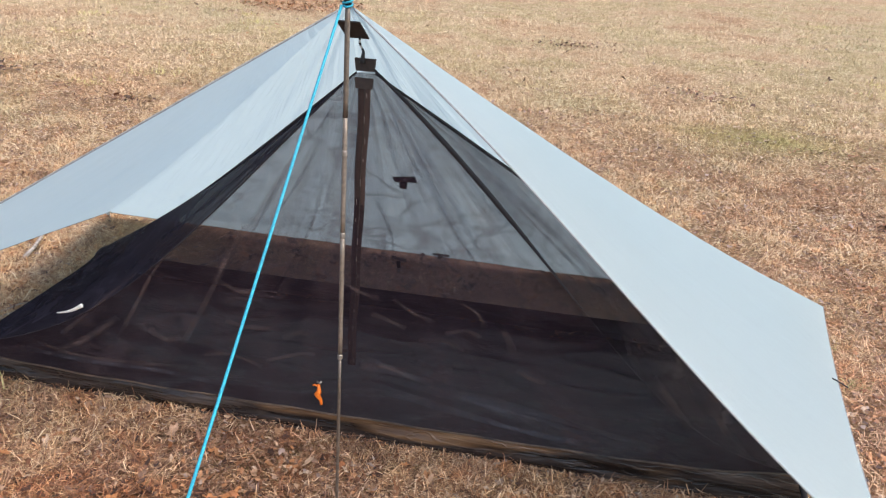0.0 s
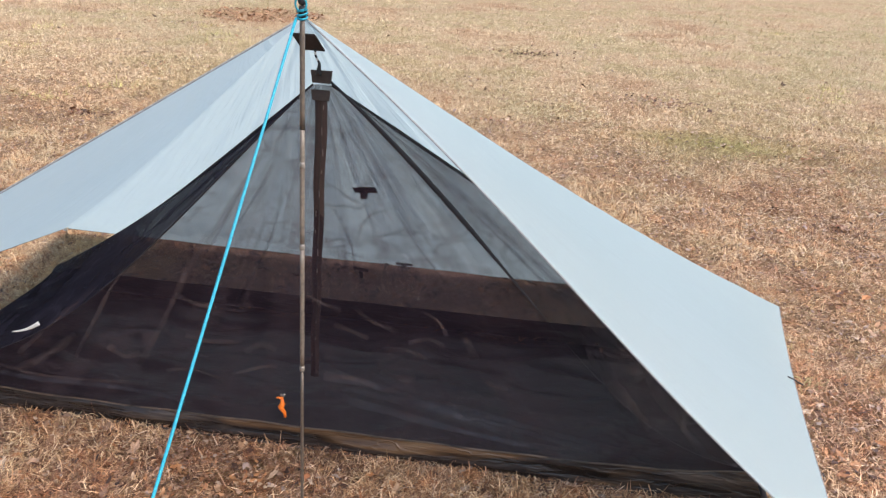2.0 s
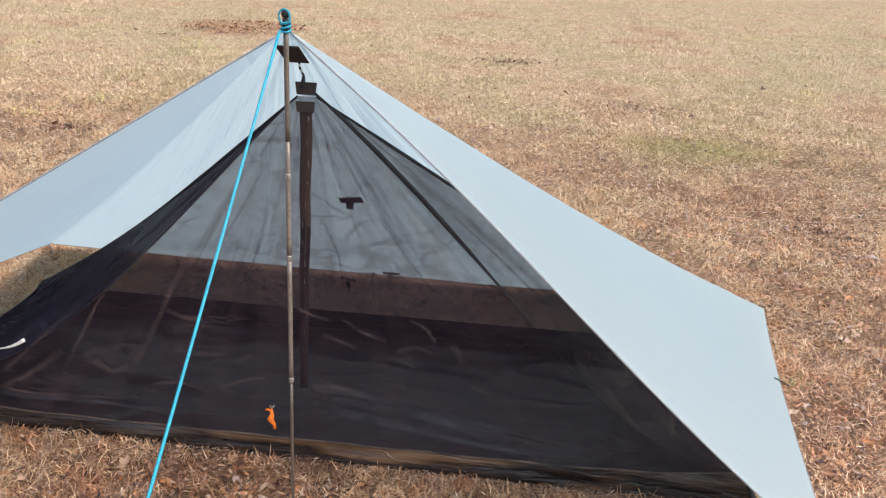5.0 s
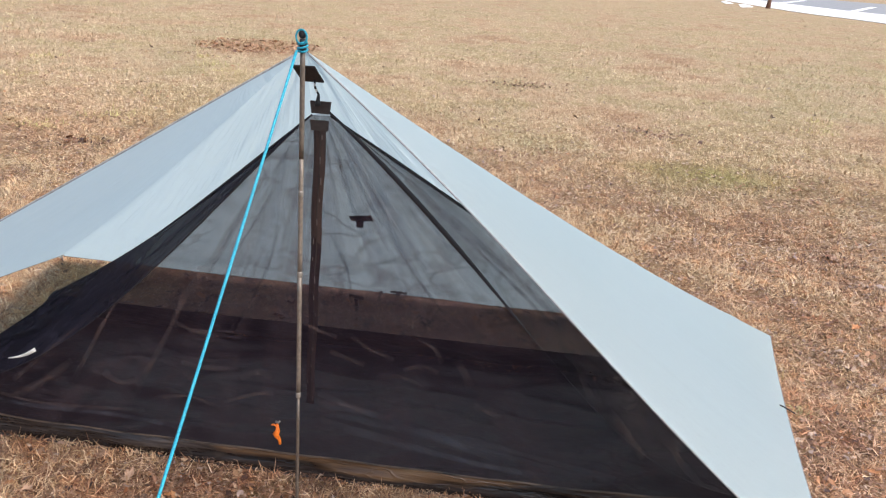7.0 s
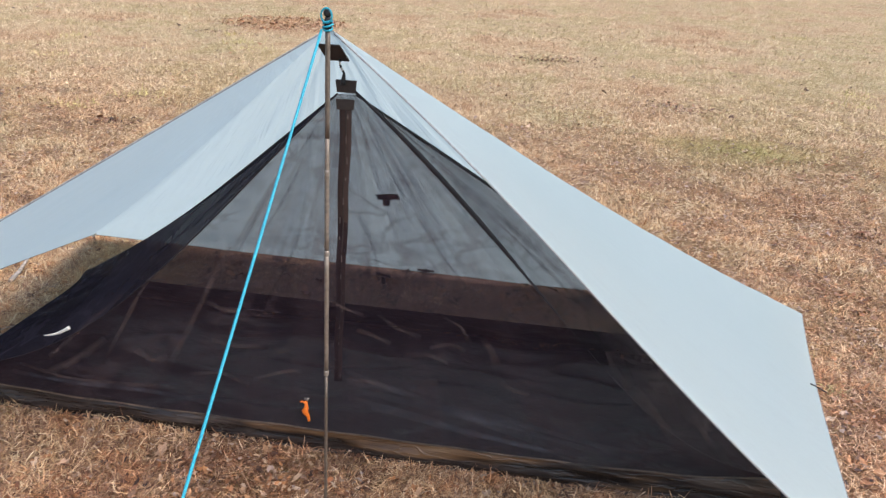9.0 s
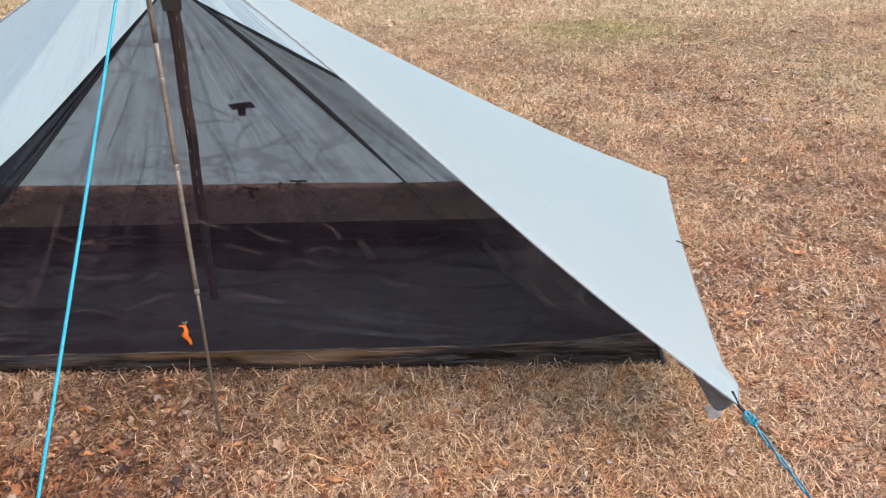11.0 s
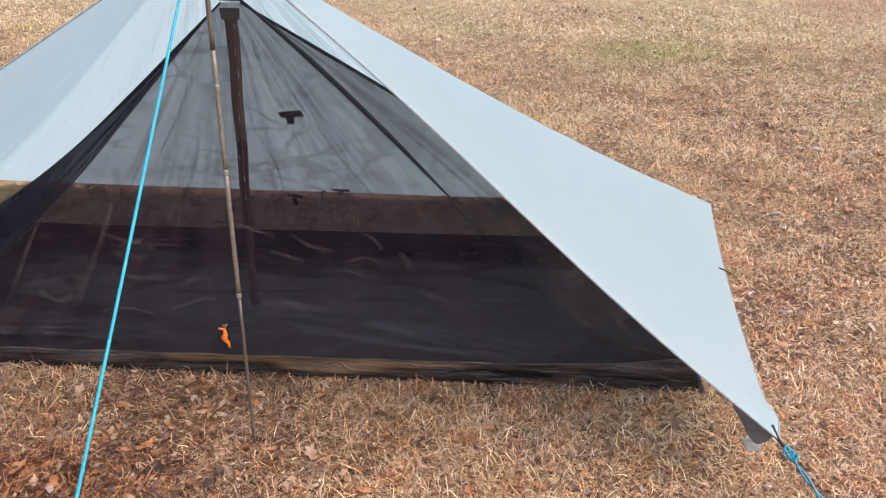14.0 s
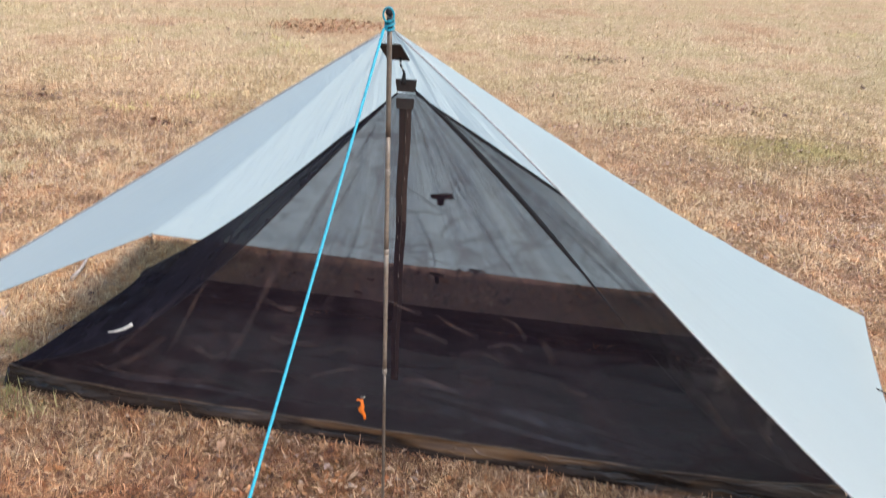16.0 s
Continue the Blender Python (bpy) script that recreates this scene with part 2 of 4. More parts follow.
    m = math_node(t, "ADD", math_node(t, "MULTIPLY", a.outputs[0], 0.7), math_node(t, "MULTIPLY", b.outputs[0], 0.3))
    near = ramp(t, m, [(0.39, (0.84, 0.71, 0.62)), (0.45, (0.95, 0.86, 0.75)), (0.50, (1.0, 0.94, 0.83)), (0.545, (0.84, 0.79, 0.64)),
                       (0.60, (1.0, 0.96, 0.85))]).outputs[0]
    far = ramp(t, m, [(0.40, (0.80, 0.66, 0.55)), (0.455, (0.93, 0.85, 0.73)), (0.50, (1.0, 0.98, 0.88)), (0.54, (0.74, 0.75, 0.54)), (0.60, (1.0, 0.99, 0.86))]).outputs[0]
    # hand-sized clumps: rusty, bleached grey, plain
    k = noise_tex(t, 11.0, 3.0, 0.6)
    clump = ramp(t, k.outputs[0], [(0.36, (0.98, 0.72, 0.54)), (0.45, (1.0, 0.94, 0.86)), (0.53, (1.0, 1.0, 0.98)), (0.62, (0.74, 0.73, 0.74)), (0.70, (1.0, 0.95, 0.85))])
    near = mix(t, 0.8, near, clump.outputs[0], "MULTIPLY")
    return mix(t, beyond(t), near, far)


def ground_material():
    m, t, p = material("dry_turf")
    mid = noise_tex(t, 5.0, 5.0, 0.65)
    fine = noise_tex(t, 85.0, 6.0, 0.75)
    b = ramp(t, mid.outputs[0], [(0.15, (0.11, 0.068, 0.046)), (0.5, (0.25, 0.185, 0.125)), (0.85, (0.40, 0.31, 0.22))])
    f = ramp(t, fine.outputs[0], [(0.32, (0.20, 0.16, 0.12)), (0.5, (0.5, 0.45, 0.38)), (0.68, (0.85, 0.78, 0.66))])
    c = mix(t, 0.6, b.outputs[0], f.outputs[0], "OVERLAY")
    c = mix(t, scaled(t, beyond(t), 0.45), c, (0.43, 0.35, 0.255))
    c = mix(t, 0.9, c, lawn_tone(t), "MULTIPLY")
    c = mix(t, scaled(t, near_spot(t, GREEN_SPOT, (1.0, 0.7), 2.5), 0.35), c, (0.17, 0.16, 0.05))
    c = mix(t, scaled(t, near_spot(t, RED_SPOT, (1.1, 1.0), 1.6), 0.5), c, (0.34, 0.17, 0.09))
    # dark mauve tint under the back hem: shade and net haze painted on the ground
    hem_tint = mix(t, mid.outputs[0], (0.16, 0.085, 0.075), (0.32, 0.195, 0.17))
    c = mix(t, scaled(t, near_spot(t, HEM_SHADE, (1.3, 0.66), 6.0), 0.85), c, hem_tint)
    t.links.new(c, p.inputs["Base Color"])
    p.inputs["Roughness"].default_value = 0.9
    p.inputs["Specular IOR Level"].default_value = 0.15
    bump(t, p, fine.outputs[0], 0.8, 0.02)
    return m


STRAW_TONES = [(0.0, (0.19, 0.10, 0.065)), (0.2, (0.42, 0.265, 0.165)), (0.45, (0.62, 0.435, 0.275)), (0.65, (0.50, 0.375, 0.265)),
               (0.83, (0.80, 0.645, 0.47)), (0.93, (0.81, 0.67, 0.50)), (1.0, (0.84, 0.75, 0.61))]
MAT_TONES = [(0.0, (0.09, 0.046, 0.032)), (0.25, (0.23, 0.125, 0.082)), (0.5, (0.40, 0.245, 0.16)), (0.7, (0.36, 0.265, 0.225)),
             (0.88, (0.55, 0.395, 0.275)), (1.0, (0.70, 0.57, 0.45))]
LAWN_TONES = [(0.0, (0.12, 0.068, 0.047)), (0.22, (0.27, 0.165, 0.115)), (0.42, (0.46, 0.315, 0.215)), (0.58, (0.36, 0.285, 0.24)),
              (0.74, (0.58, 0.435, 0.305)), (0.90, (0.76, 0.64, 0.49)), (1.0, (0.42, 0.34, 0.24))]


def blade_material(name, tones, calm=0.0):
    m, t, p = material(name)
    g = t.nodes.new("ShaderNodeNewGeometry")
    r = ramp(t, g.outputs["Random Per Island"], tones)
    c = r.outputs[0]
    if calm:
        c = mix(t, calm, c, (0.585, 0.465, 0.34))
    c = mix(t, 0.9, c, lawn_tone(t), "MULTIPLY")
    if calm:
        g2 = noise_tex(t, 0.33, 4.0, 0.6)
        c = mix(t, scaled(t, math_node(t, "MULTIPLY", math_node(t, "SUBTRACT", g2.outputs[0], 0.50, True), 6.0, True), 0.6), c, (0.40, 0.385, 0.235))
    c = mix(t, scaled(t, near_spot(t, GREEN_SPOT, (0.72, 0.42), 2.5), 0.62), c, (0.34, 0.315, 0.105))
    c = mix(t, scaled(t, near_spot(t, FAR_GREEN, (3.4, 3.2), 0.8), 0.45), c, (0.34, 0.33, 0.17))
    c = mix(t, scaled(t, near_spot(t, RED_SPOT, (1.1, 1.0), 1.6), 0.5), c, (0.26, 0.12, 0.06))
    c = mix(t, scaled(t, near_spot(t, HEAP_SPOT, (0.66, 0.32), 9.0), 0.8), c, mix(t, 1.0, c, (0.64, 0.34, 0.19), "MULTIPLY"))
    t.links.new(c, p.inputs["Base Color"])
    p.inputs["Roughness"].default_value = 0.65
    p.inputs["Specular IOR Level"].default_value = 0.25
    return m


LEAF_TONES = [(0.0, (0.09, 0.045, 0.032)), (0.2, (0.22, 0.11, 0.068)), (0.40, (0.33, 0.165, 0.095)), (0.48, (0.46, 0.20, 0.08)), (0.56, (0.38, 0.22, 0.14)),
              (0.72, (0.31, 0.235, 0.215)), (0.86, (0.48, 0.34, 0.24)), (1.0, (0.60, 0.45, 0.34))]
DAMP_TONES = [(0.0, (0.035, 0.015, 0.010)), (0.3, (0.095, 0.038, 0.020)), (0.55, (0.18, 0.066, 0.028)), (0.70, (0.34, 0.125, 0.045)), (0.78, (0.15, 0.078, 0.05)),
              (0.92, (0.27, 0.15, 0.09)), (1.0, (0.46, 0.24, 0.12))]


def leaf_material(name, island=True, tones=LEAF_TONES):
    m, t, p = material(name)
    if island:
        src = t.nodes.new("ShaderNodeNewGeometry").outputs["Random Per Island"]
    else:
        src = t.nodes.new("ShaderNodeObjectInfo").outputs["Random"]
    r = ramp(t, src, tones)
    n = noise_tex(t, 60.0, 4.0)
    tone = ramp(t, n.outputs[0], [(0.3, (0.5, 0.46, 0.42)), (0.7, (1, 1, 1))])
    c = mix(t, 0.8, r.outputs[0], tone.outputs[0], "MULTIPLY")
    t.links.new(c, p.inputs["Base Color"])
    p.inputs["Roughness"].default_value = 0.55
    bump(t, p, n.outputs[0], 0.5, 0.003)
    return m


TARP = tarp_material()
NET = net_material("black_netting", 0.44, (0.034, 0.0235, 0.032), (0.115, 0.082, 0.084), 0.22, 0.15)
# same black netting, thread made paler and purple to paint a veil of haze
BACK_NET = net_material("hazed_back_netting", 0.41, (0.175, 0.112, 0.142), (0.19, 0.13, 0.155), 0.10)
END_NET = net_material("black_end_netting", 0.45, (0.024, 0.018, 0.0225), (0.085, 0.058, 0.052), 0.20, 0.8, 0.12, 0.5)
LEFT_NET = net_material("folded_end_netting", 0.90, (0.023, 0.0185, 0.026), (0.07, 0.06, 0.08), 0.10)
# lighter thread than the net: soft highlights along folds, painted in
PALE_FOLD = fold_material("fold_sheen_netting", 0.75, (0.155, 0.108, 0.10))
# bronze thread paints the reflections on crumpled netting
BRONZE_FOLD = fold_material("bronze_sheen_netting", 0.85, (0.22, 0.13, 0.098))
# blue-grey thread paints the sky's sheen on the folds
SHEEN_FOLD = fold_material("sky_sheen_netting", 0.6, (0.115, 0.118, 0.145))
DARK_FOLD = fold_material("gathered_netting", 0.60, (0.012, 0.010, 0.014))
NET_SEAM = plain("black_seam_tape", (0.020, 0.017, 0.020), 0.85, grain=90)
FLOOR_CLOTH = silnylon_material("dark_floor_cloth", (0.024, 0.0155, 0.017), (0.034, 0.0225, 0.0235), 0.40, 0.0, (1, 2, 2), 5.0)
WALL_CLOTH = wall_material()
PATCH = plain("dark_brown_patch", (0.034, 0.024, 0.021), 0.7, grain=120)
ZIP_TAPE = plain("brown_zip_tape", (0.042, 0.023, 0.020), 0.65, grain=150)
ZIP_GLINT = plain("zip_teeth_glint", (0.15, 0.12, 0.105), 0.4, grain=300)
HEM = plain("grey_hem", (0.25, 0.265, 0.275), 0.7, grain=160)
CORD_BLUE = plain("blue_cord", (0.010, 0.27, 0.38), 0.55, grain=700, spread=0.6, height=0.002)
CORD_FLECK = plain("blue_fleck_cord", (0.02, 0.22, 0.32), 0.55, grain=260, spread=0.75, height=0.002)
CORD_TEAL = plain("teal_fleck_cord", (0.05, 0.17, 0.24), 0.6, grain=420, spread=0.8, height=0.002)
CORD_DARK = plain("dark_cord", (0.009, 0.009, 0.011), 0.7, grain=300)
CORD_PALE = plain("pale_fleck_cord", (0.45, 0.45, 0.43), 0.7, grain=300)
ORANGE = plain("orange_cord", (0.95, 0.20, 0.02), 0.5, grain=250)
LABEL_GREY = plain("pale_grey_cloth", (0.42, 0.41, 0.38), 0.6, grain=60)
LABEL_WHITE = plain("white_label", (0.80, 0.78, 0.74), 0.6, grain=80, spread=0.08)
POLE_DARK = plain("bronze_pole", (0.125, 0.10, 0.08), 0.42, 0.35, grain=140)
POLE_PALE = plain("worn_pole", (0.20, 0.165, 0.135), 0.45, 0.35, grain=140)
POLE_RING = plain("pole_ring", (0.27, 0.24, 0.21), 0.4, 0.5, grain=140)
BRONZE = plain("bronze_binding", (0.075, 0.050, 0.034), 0.45, grain=14, spread=0.9)
RUBBER = plain("black_rubber", (0.012, 0.012, 0.014), 0.7)
FLAP = plain("grey_flap_cloth", (0.13, 0.145, 0.16), 0.55, grain=40)
STAKE = plain("stake_metal", (0.35, 0.36, 0.38), 0.35, 0.8)
TWIG = plain("grey_twig", (0.30, 0.26, 0.23), 0.85, grain=70, spread=0.4)
BARK = plain("brown_bark", (0.16, 0.085, 0.055), 0.9, grain=12, spread=0.5, height=0.02)
ASPHALT = plain("grey_asphalt", (0.21, 0.215, 0.225), 0.85, grain=1.5, spread=0.12)
CONCRETE = plain("pale_concrete", (0.74, 0.73, 0.72), 0.8, grain=0.8, spread=0.08)
PAINT = plain("white_road_paint", (0.75, 0.76, 0.78), 0.7, grain=1.0, spread=0.08)
GROUND = ground_material()
BLADES = blade_material("dry_grass_blades", LAWN_TONES)
def reddened(tones, k):
    return [(at, (r * k * 1.035, g * k * 0.95, b * k * 0.97)) for at, (r, g, b) in tones]


STRAW_BLADES = blade_material("pale_straw_blades", STRAW_TONES)
NEAR_STRAW = blade_material("near_straw_blades", reddened(STRAW_TONES, 0.97))
NEAR_MAT = blade_material("near_thatch_blades", reddened(MAT_TONES, 0.73))
MAT_BLADES = blade_material("brown_thatch_blades", [(at, (r * 1.15, g * 1.27, b * 1.28)) for at, (r, g, b) in MAT_TONES])
FAR_TONES = [(0.0, (0.17, 0.105, 0.072)), (0.25, (0.40, 0.285, 0.195)), (0.45, (0.60, 0.46, 0.325)), (0.6, (0.50, 0.405, 0.32)), (0.8, (0.75, 0.61, 0.445)), (1.0, (0.86, 0.76, 0.61))]
FAR_BLADES = blade_material("distant_dry_grass", [(at, tuple(min(0.92, 1.15 * c) for c in tone)) for at, tone in FAR_TONES], 0.42)
MID_STRAW = blade_material("mid_straw_blades", STRAW_TONES, 0.28)
YELLOW_BLADES = plain("yellow_tuft_grass", (0.50, 0.44, 0.16), 0.6, grain=20, spread=0.4)
GREEN_BLADES = plain("yellow_green_grass", (0.36, 0.32, 0.13), 0.6, grain=20, spread=0.4)
LITTER = leaf_material("dead_leaves")
LEAF = leaf_material("dead_leaf", island=False)
ORANGE_LEAF = leaf_material("orange_tan_leaves", tones=[(0.0, (0.13, 0.055, 0.028)), (0.3, (0.32, 0.135, 0.055)), (0.55, (0.44, 0.21, 0.09)), (0.8, (0.38, 0.24, 0.15)), (1.0, (0.55, 0.38, 0.25))])
DAMP = leaf_material("damp_orange_leaves", tones=DAMP_TONES)


# ---- building blocks ----
def thing(name, base, label, category, group=""):
    ob = new(name)
    ob.empty_display_size = 0.05
    ob.location = base
    return tagged(ob, label, category, group)


def part(name, bm, mat, parent, label="", smooth=True):
    me = bpy.data.meshes.new(name)
    bm.to_mesh(me)
    bm.free()
    for f in me.polygons:
        f.use_smooth = smooth
    me.materials.append(mat)
    ob = new(name, me)
    if parent:
        ob.parent = parent
        root = parent if parent.type == "EMPTY" else parent.parent
        if parent.type == "EMPTY":
            ob.matrix_parent_inverse = Matrix.Translation(-Vector(parent.location))
    if label:
        tagged(ob, label)
    return ob


def V(*a):
    return Vector(a)


def grid(bm, fn, nu, nv):
    rows = [[bm.verts.new(fn(i / nu, j / nv)) for j in range(nv + 1)] for i in range(nu + 1)]
    for i in range(nu):
        for j in range(nv):
            bm.faces.new((rows[i][j], rows[i + 1][j], rows[i + 1][j + 1], rows[i][j + 1]))
    bmesh.ops.remove_doubles(bm, verts=bm.verts, dist=1e-6)
    return bm


def tube(bm, pts, radius, sides=8, cap=True):
    pts = [Vector(p) for p in pts]
    rings = []
    up = None
    for k, p in enumerate(pts):
        d = (pts[min(k + 1, len(pts) - 1)] - pts[max(k - 1, 0)]).normalized()
        if up is None:
            up = d.orthogonal().normalized()
        up = (up - d * up.dot(d)).normalized()
        side = d.cross(up)
        r = radius(k / (len(pts) - 1)) if callable(radius) else radius
        rings.append([bm.verts.new(p + r * (math.cos(a) * up + math.sin(a) * side))
                      for a in [2 * math.pi * q / sides for q in range(sides)]])
    for a, b in zip(rings, rings[1:]):
        for q in range(sides):
            bm.faces.new((a[q], a[(q + 1) % sides], b[(q + 1) % sides], b[q]))
    if cap:
        bm.faces.new(rings[0][::-1])
        bm.faces.new(rings[-1])
    return bm


def strip(bm, pts, wide, proud):
    """A flat tape along pts: wide is its width vector, proud its thickness vector."""
    pts = [Vector(p) for p in pts]
    rings = []
    for k, p in enumerate(pts):
        w = wide(k / (len(pts) - 1)) if callable(wide) else Vector(wide)
        h = Vector(proud)
        rings.append([bm.verts.new(p + s * w / 2 + q * h) for s, q in ((-1, 0), (1, 0), (1, 1), (-1, 1))])
    for a, b in zip(rings, rings[1:]):
        for q in range(4):
            bm.faces.new((a[q], a[(q + 1) % 4], b[(q + 1) % 4], b[q]))
    bm.faces.new(rings[0][::-1])
    bm.faces.new(rings[-1])
    return bm


def slab(bm, corners, proud):
    """A thin flat piece with the given outline."""
    lo = [bm.verts.new(Vector(c)) for c in corners]
    hi = [bm.verts.new(Vector(c) + Vector(proud)) for c in corners]
    n = len(lo)
    bm.faces.new(lo[::-1])
    bm.faces.new(hi)
    for k in range(n):
        bm.faces.new((lo[k], lo[(k + 1) % n], hi[(k + 1) % n], hi[k]))
    return bm


def line_at(a, b, sag=0.0, skew=1.0):
    a, b = Vector(a), Vector(b)
    return lambda u: a.lerp(b, u) - V(0, 0, sag * math.sin(math.pi * min(1.0, u) ** skew))


def rough(p, scale, depth):
    return noise.noise(Vector(p) * scale) * depth


# ---- ground: one sheet out to the horizon ----
def build_ground():
    near = np.concatenate([np.arange(-6, 8.01, 0.1)])
    far = np.array([10, 14, 20, 30, 45, 70, 110, 200, 400, 900, 2000.0])
    xs = np.concatenate([-far[::-1], near, far])
    ys = np.concatenate([-far[::-1], near, far])
    bm = bmesh.new()
    rows = []
    for y in ys:
        row = []
        for x in xs:
            z = 0.0
            if abs(x) < 8 and abs(y) < 8:
                z = -0.008 + 0.010 * noise.noise(V(x * 2.1, y * 2.1, 0.3)) + 0.006 * noise.noise(V(x * 7, y * 7, 4))
                z = min(z, 0.004)
            row.append(bm.verts.new((x, y, z)))
        rows.append(row)
    for a, b in zip(rows, rows[1:]):
        for k in range(len(xs) - 1):
            bm.faces.new((a[k], a[k + 1], b[k + 1], b[k]))
    ob = part("ground", bm, GROUND, None)
    tagged(ob, "dry tan lawn strewn with brown leaves and thatch", "ground", kind="structure")


build_ground()


# ---- dry grass and leaf litter ----
rng = np.random.default_rng(7)
FLOOR_BOX = (-1.14, 1.14, 0.01, 0.66)


def scatter(count, x_at, y0, y1, bias=1.0):
    """Places on the lawn between two lines across it; x_at(y) gives the reach to both sides."""
    y = y0 + (y1 - y0) * rng.random(count) ** bias
    lo, hi = x_at(y)
    x = lo + (hi - lo) * rng.random(count)
    x, y = x + rng.normal(0, 0.10, count), y + rng.normal(0, 0.08, count)
    # grass thinned over the strip whose shade is painted on the ground
    bare = (np.abs(x) < 1.0 + 0.1 * np.sin(9 * y)) & (y > 0.6) & (y < 1.46 + 0.04 * np.sin(7 * x)) & (rng.random(count) < 0.85)
    heap = (((x + 0.45) / 0.52) ** 2 + ((y + 0.58) / 0.20) ** 2 < 1) & (rng.random(count) < 0.15)
    keep = ~bare & ~heap & ~((x > FLOOR_BOX[0]) & (x < FLOOR_BOX[1]) & (y > FLOOR_BOX[2]) & (y < FLOOR_BOX[3]))
    return x[keep], y[keep]


def field(x, y, scale, seed):
    """Smooth noise over the lawn, 0 to 1, in two octaves."""
    total = np.zeros_like(x)
    for octave, weight in ((1.0, 0.65), (2.3, 0.35)):
        table = np.random.default_rng(seed).random((256, 256))
        u, v = x * scale * octave + 1000.0, y * scale * octave + 1000.0
        i, j = np.floor(u).astype(int), np.floor(v).astype(int)
        a, b = u - i, v - j
        a, b = a * a * (3 - 2 * a), b * b * (3 - 2 * b)
        i, j = i % 255, j % 255
        total += weight * ((table[i, j] * (1 - a) + table[i + 1, j] * a) * (1 - b) + (table[i, j + 1] * (1 - a) + table[i + 1, j + 1] * a) * b)
        seed += 1
    return total


def clumped(xy, scale, seed, low, high, turn=False):
    """Keep the places where the noise is high (or low, when turned)."""
    x, y = xy
    f = field(x, y, scale, seed)
    f = 1 - f if turn else f
    keep = rng.random(len(x)) < np.clip((f - low) / (high - low), 0, 1)
    return x[keep], y[keep]


def raw_mesh(name, verts, tris, mat, label):
    me = bpy.data.meshes.new(name)
    me.vertices.add(len(verts))
    me.vertices.foreach_set("co", verts.astype(np.float32).ravel())
    me.loops.add(tris.size)
    me.loops.foreach_set("vertex_index", tris.astype(np.int32).ravel())
    me.polygons.add(len(tris))
    me.polygons.foreach_set("loop_start", np.arange(0, tris.size, 3, dtype=np.int32))
    me.update(calc_edges=True)
    me.validate()
    me.materials.append(mat)
    return tagged(new(name, me), label, "grass" if "grass" in name else "leaves", kind="stuff")


def blades(name, x, y, long, wide, rise, label, mat=None, simple=False):
    """Curled dead blades: a ribbon of three stretches each, most of them lying down."""
    n = len(x)
    az = rng.random(n) * 2 * np.pi + 1.2 * field(x, y, 6.0, 77)
    ln = long * (0.45 + rng.random(n) * 0.9)
    el = np.abs(rng.normal(0, 1, n)) * rise
    bend = rng.normal(0, 1.3, n)
    w = wide * (0.6 + 0.8 * rng.random(n))
    px, py, pz = x.copy(), y.copy(), rng.random(n) * 0.012 * (rise + 0.5)
    out = np.zeros((n, 7, 3))
    a, e = az.copy(), el.copy()
    for k in range(4):
        sx, sy = -np.sin(a) * w, np.cos(a) * w
        tilt = rng.normal(0, 0.35, n) * w
        if k < 3:
            t = 1 - 0.22 * k
            out[:, 2 * k] = np.stack([px - sx * t, py - sy * t, pz - tilt * t], -1)
            out[:, 2 * k + 1] = np.stack([px + sx * t, py + sy * t, pz + tilt * t], -1)
        else:
            out[:, 6] = np.stack([px, py, pz], -1)
        px = px + np.cos(a) * np.cos(e) * ln / 3
        py = py + np.sin(a) * np.cos(e) * ln / 3
        pz = np.maximum(pz + np.sin(e) * ln / 3, 0.001)
        a = a + bend * 0.42
        e = e - np.abs(bend) * 0.45
    tri = np.array([(0, 1, 3), (0, 3, 2), (2, 3, 5), (2, 5, 4), (4, 5, 6)])
    if simple:
        out, tri = out[:, [0, 1, 4, 5, 6]], np.array([(0, 1, 3), (0, 3, 2), (2, 3, 4)])
    tris = (np.arange(n)[:, None, None] * out.shape[1] + tri).reshape(-1, 3)
    return raw_mesh(name, out.reshape(-1, 3), tris, mat or BLADES, label)


def litter(name, x, y, size, label, mat=None):
    """Curled, lobed dead leaves."""
    n = len(x)
    lobes = 9
    ang = np.linspace(0, 2 * np.pi, lobes, endpoint=False)
    rad = np.where(np.arange(lobes) % 2 == 0, 0.72, 1.0)[None] * (0.55 + 0.6 * rng.random((n, lobes)))
    s = size * np.clip(np.exp(rng.normal(-0.15, 0.45, n)), 0.35, 2.2)[:, None]
    u = np.cos(ang) * rad * s * 1.25
    v = np.sin(ang) * rad * s * (0.25 + 0.6 * rng.random(n))[:, None]
    curl = np.clip(rng.normal(0.5, 1.7, n), -3, 3)[:, None]
    h = curl * (0.35 * u**2 + 0.9 * v**2) / s * 0.45 + rng.normal(0, 0.09, (n, lobes)) * s
    lx, ly = rng.normal(0, 0.24, n)[:, None], rng.normal(0, 0.24, n)[:, None]
    h = h + u * lx + v * ly
    az = (rng.random(n) * 2 * np.pi)[:, None]
    gx, gy = u * np.cos(az) - v * np.sin(az), u * np.sin(az) + v * np.cos(az)
    out = np.zeros((n, lobes + 1, 3))
    base = 0.006 + 0.010 * rng.random(n)
    low = np.minimum(h.min(1), 0)
    out[:, 0] = np.stack([x, y, base - low], -1)
    out[:, 1:, 0], out[:, 1:, 1], out[:, 1:, 2] = x[:, None] + gx, y[:, None] + gy, (base - low)[:, None] + h
    k = np.arange(lobes)
    tri = np.stack([np.zeros(lobes, int), 1 + k, 1 + (k + 1) % lobes], -1)
    tris = (np.arange(n)[:, None, None] * (lobes + 1) + tri).reshape(-1, 3)
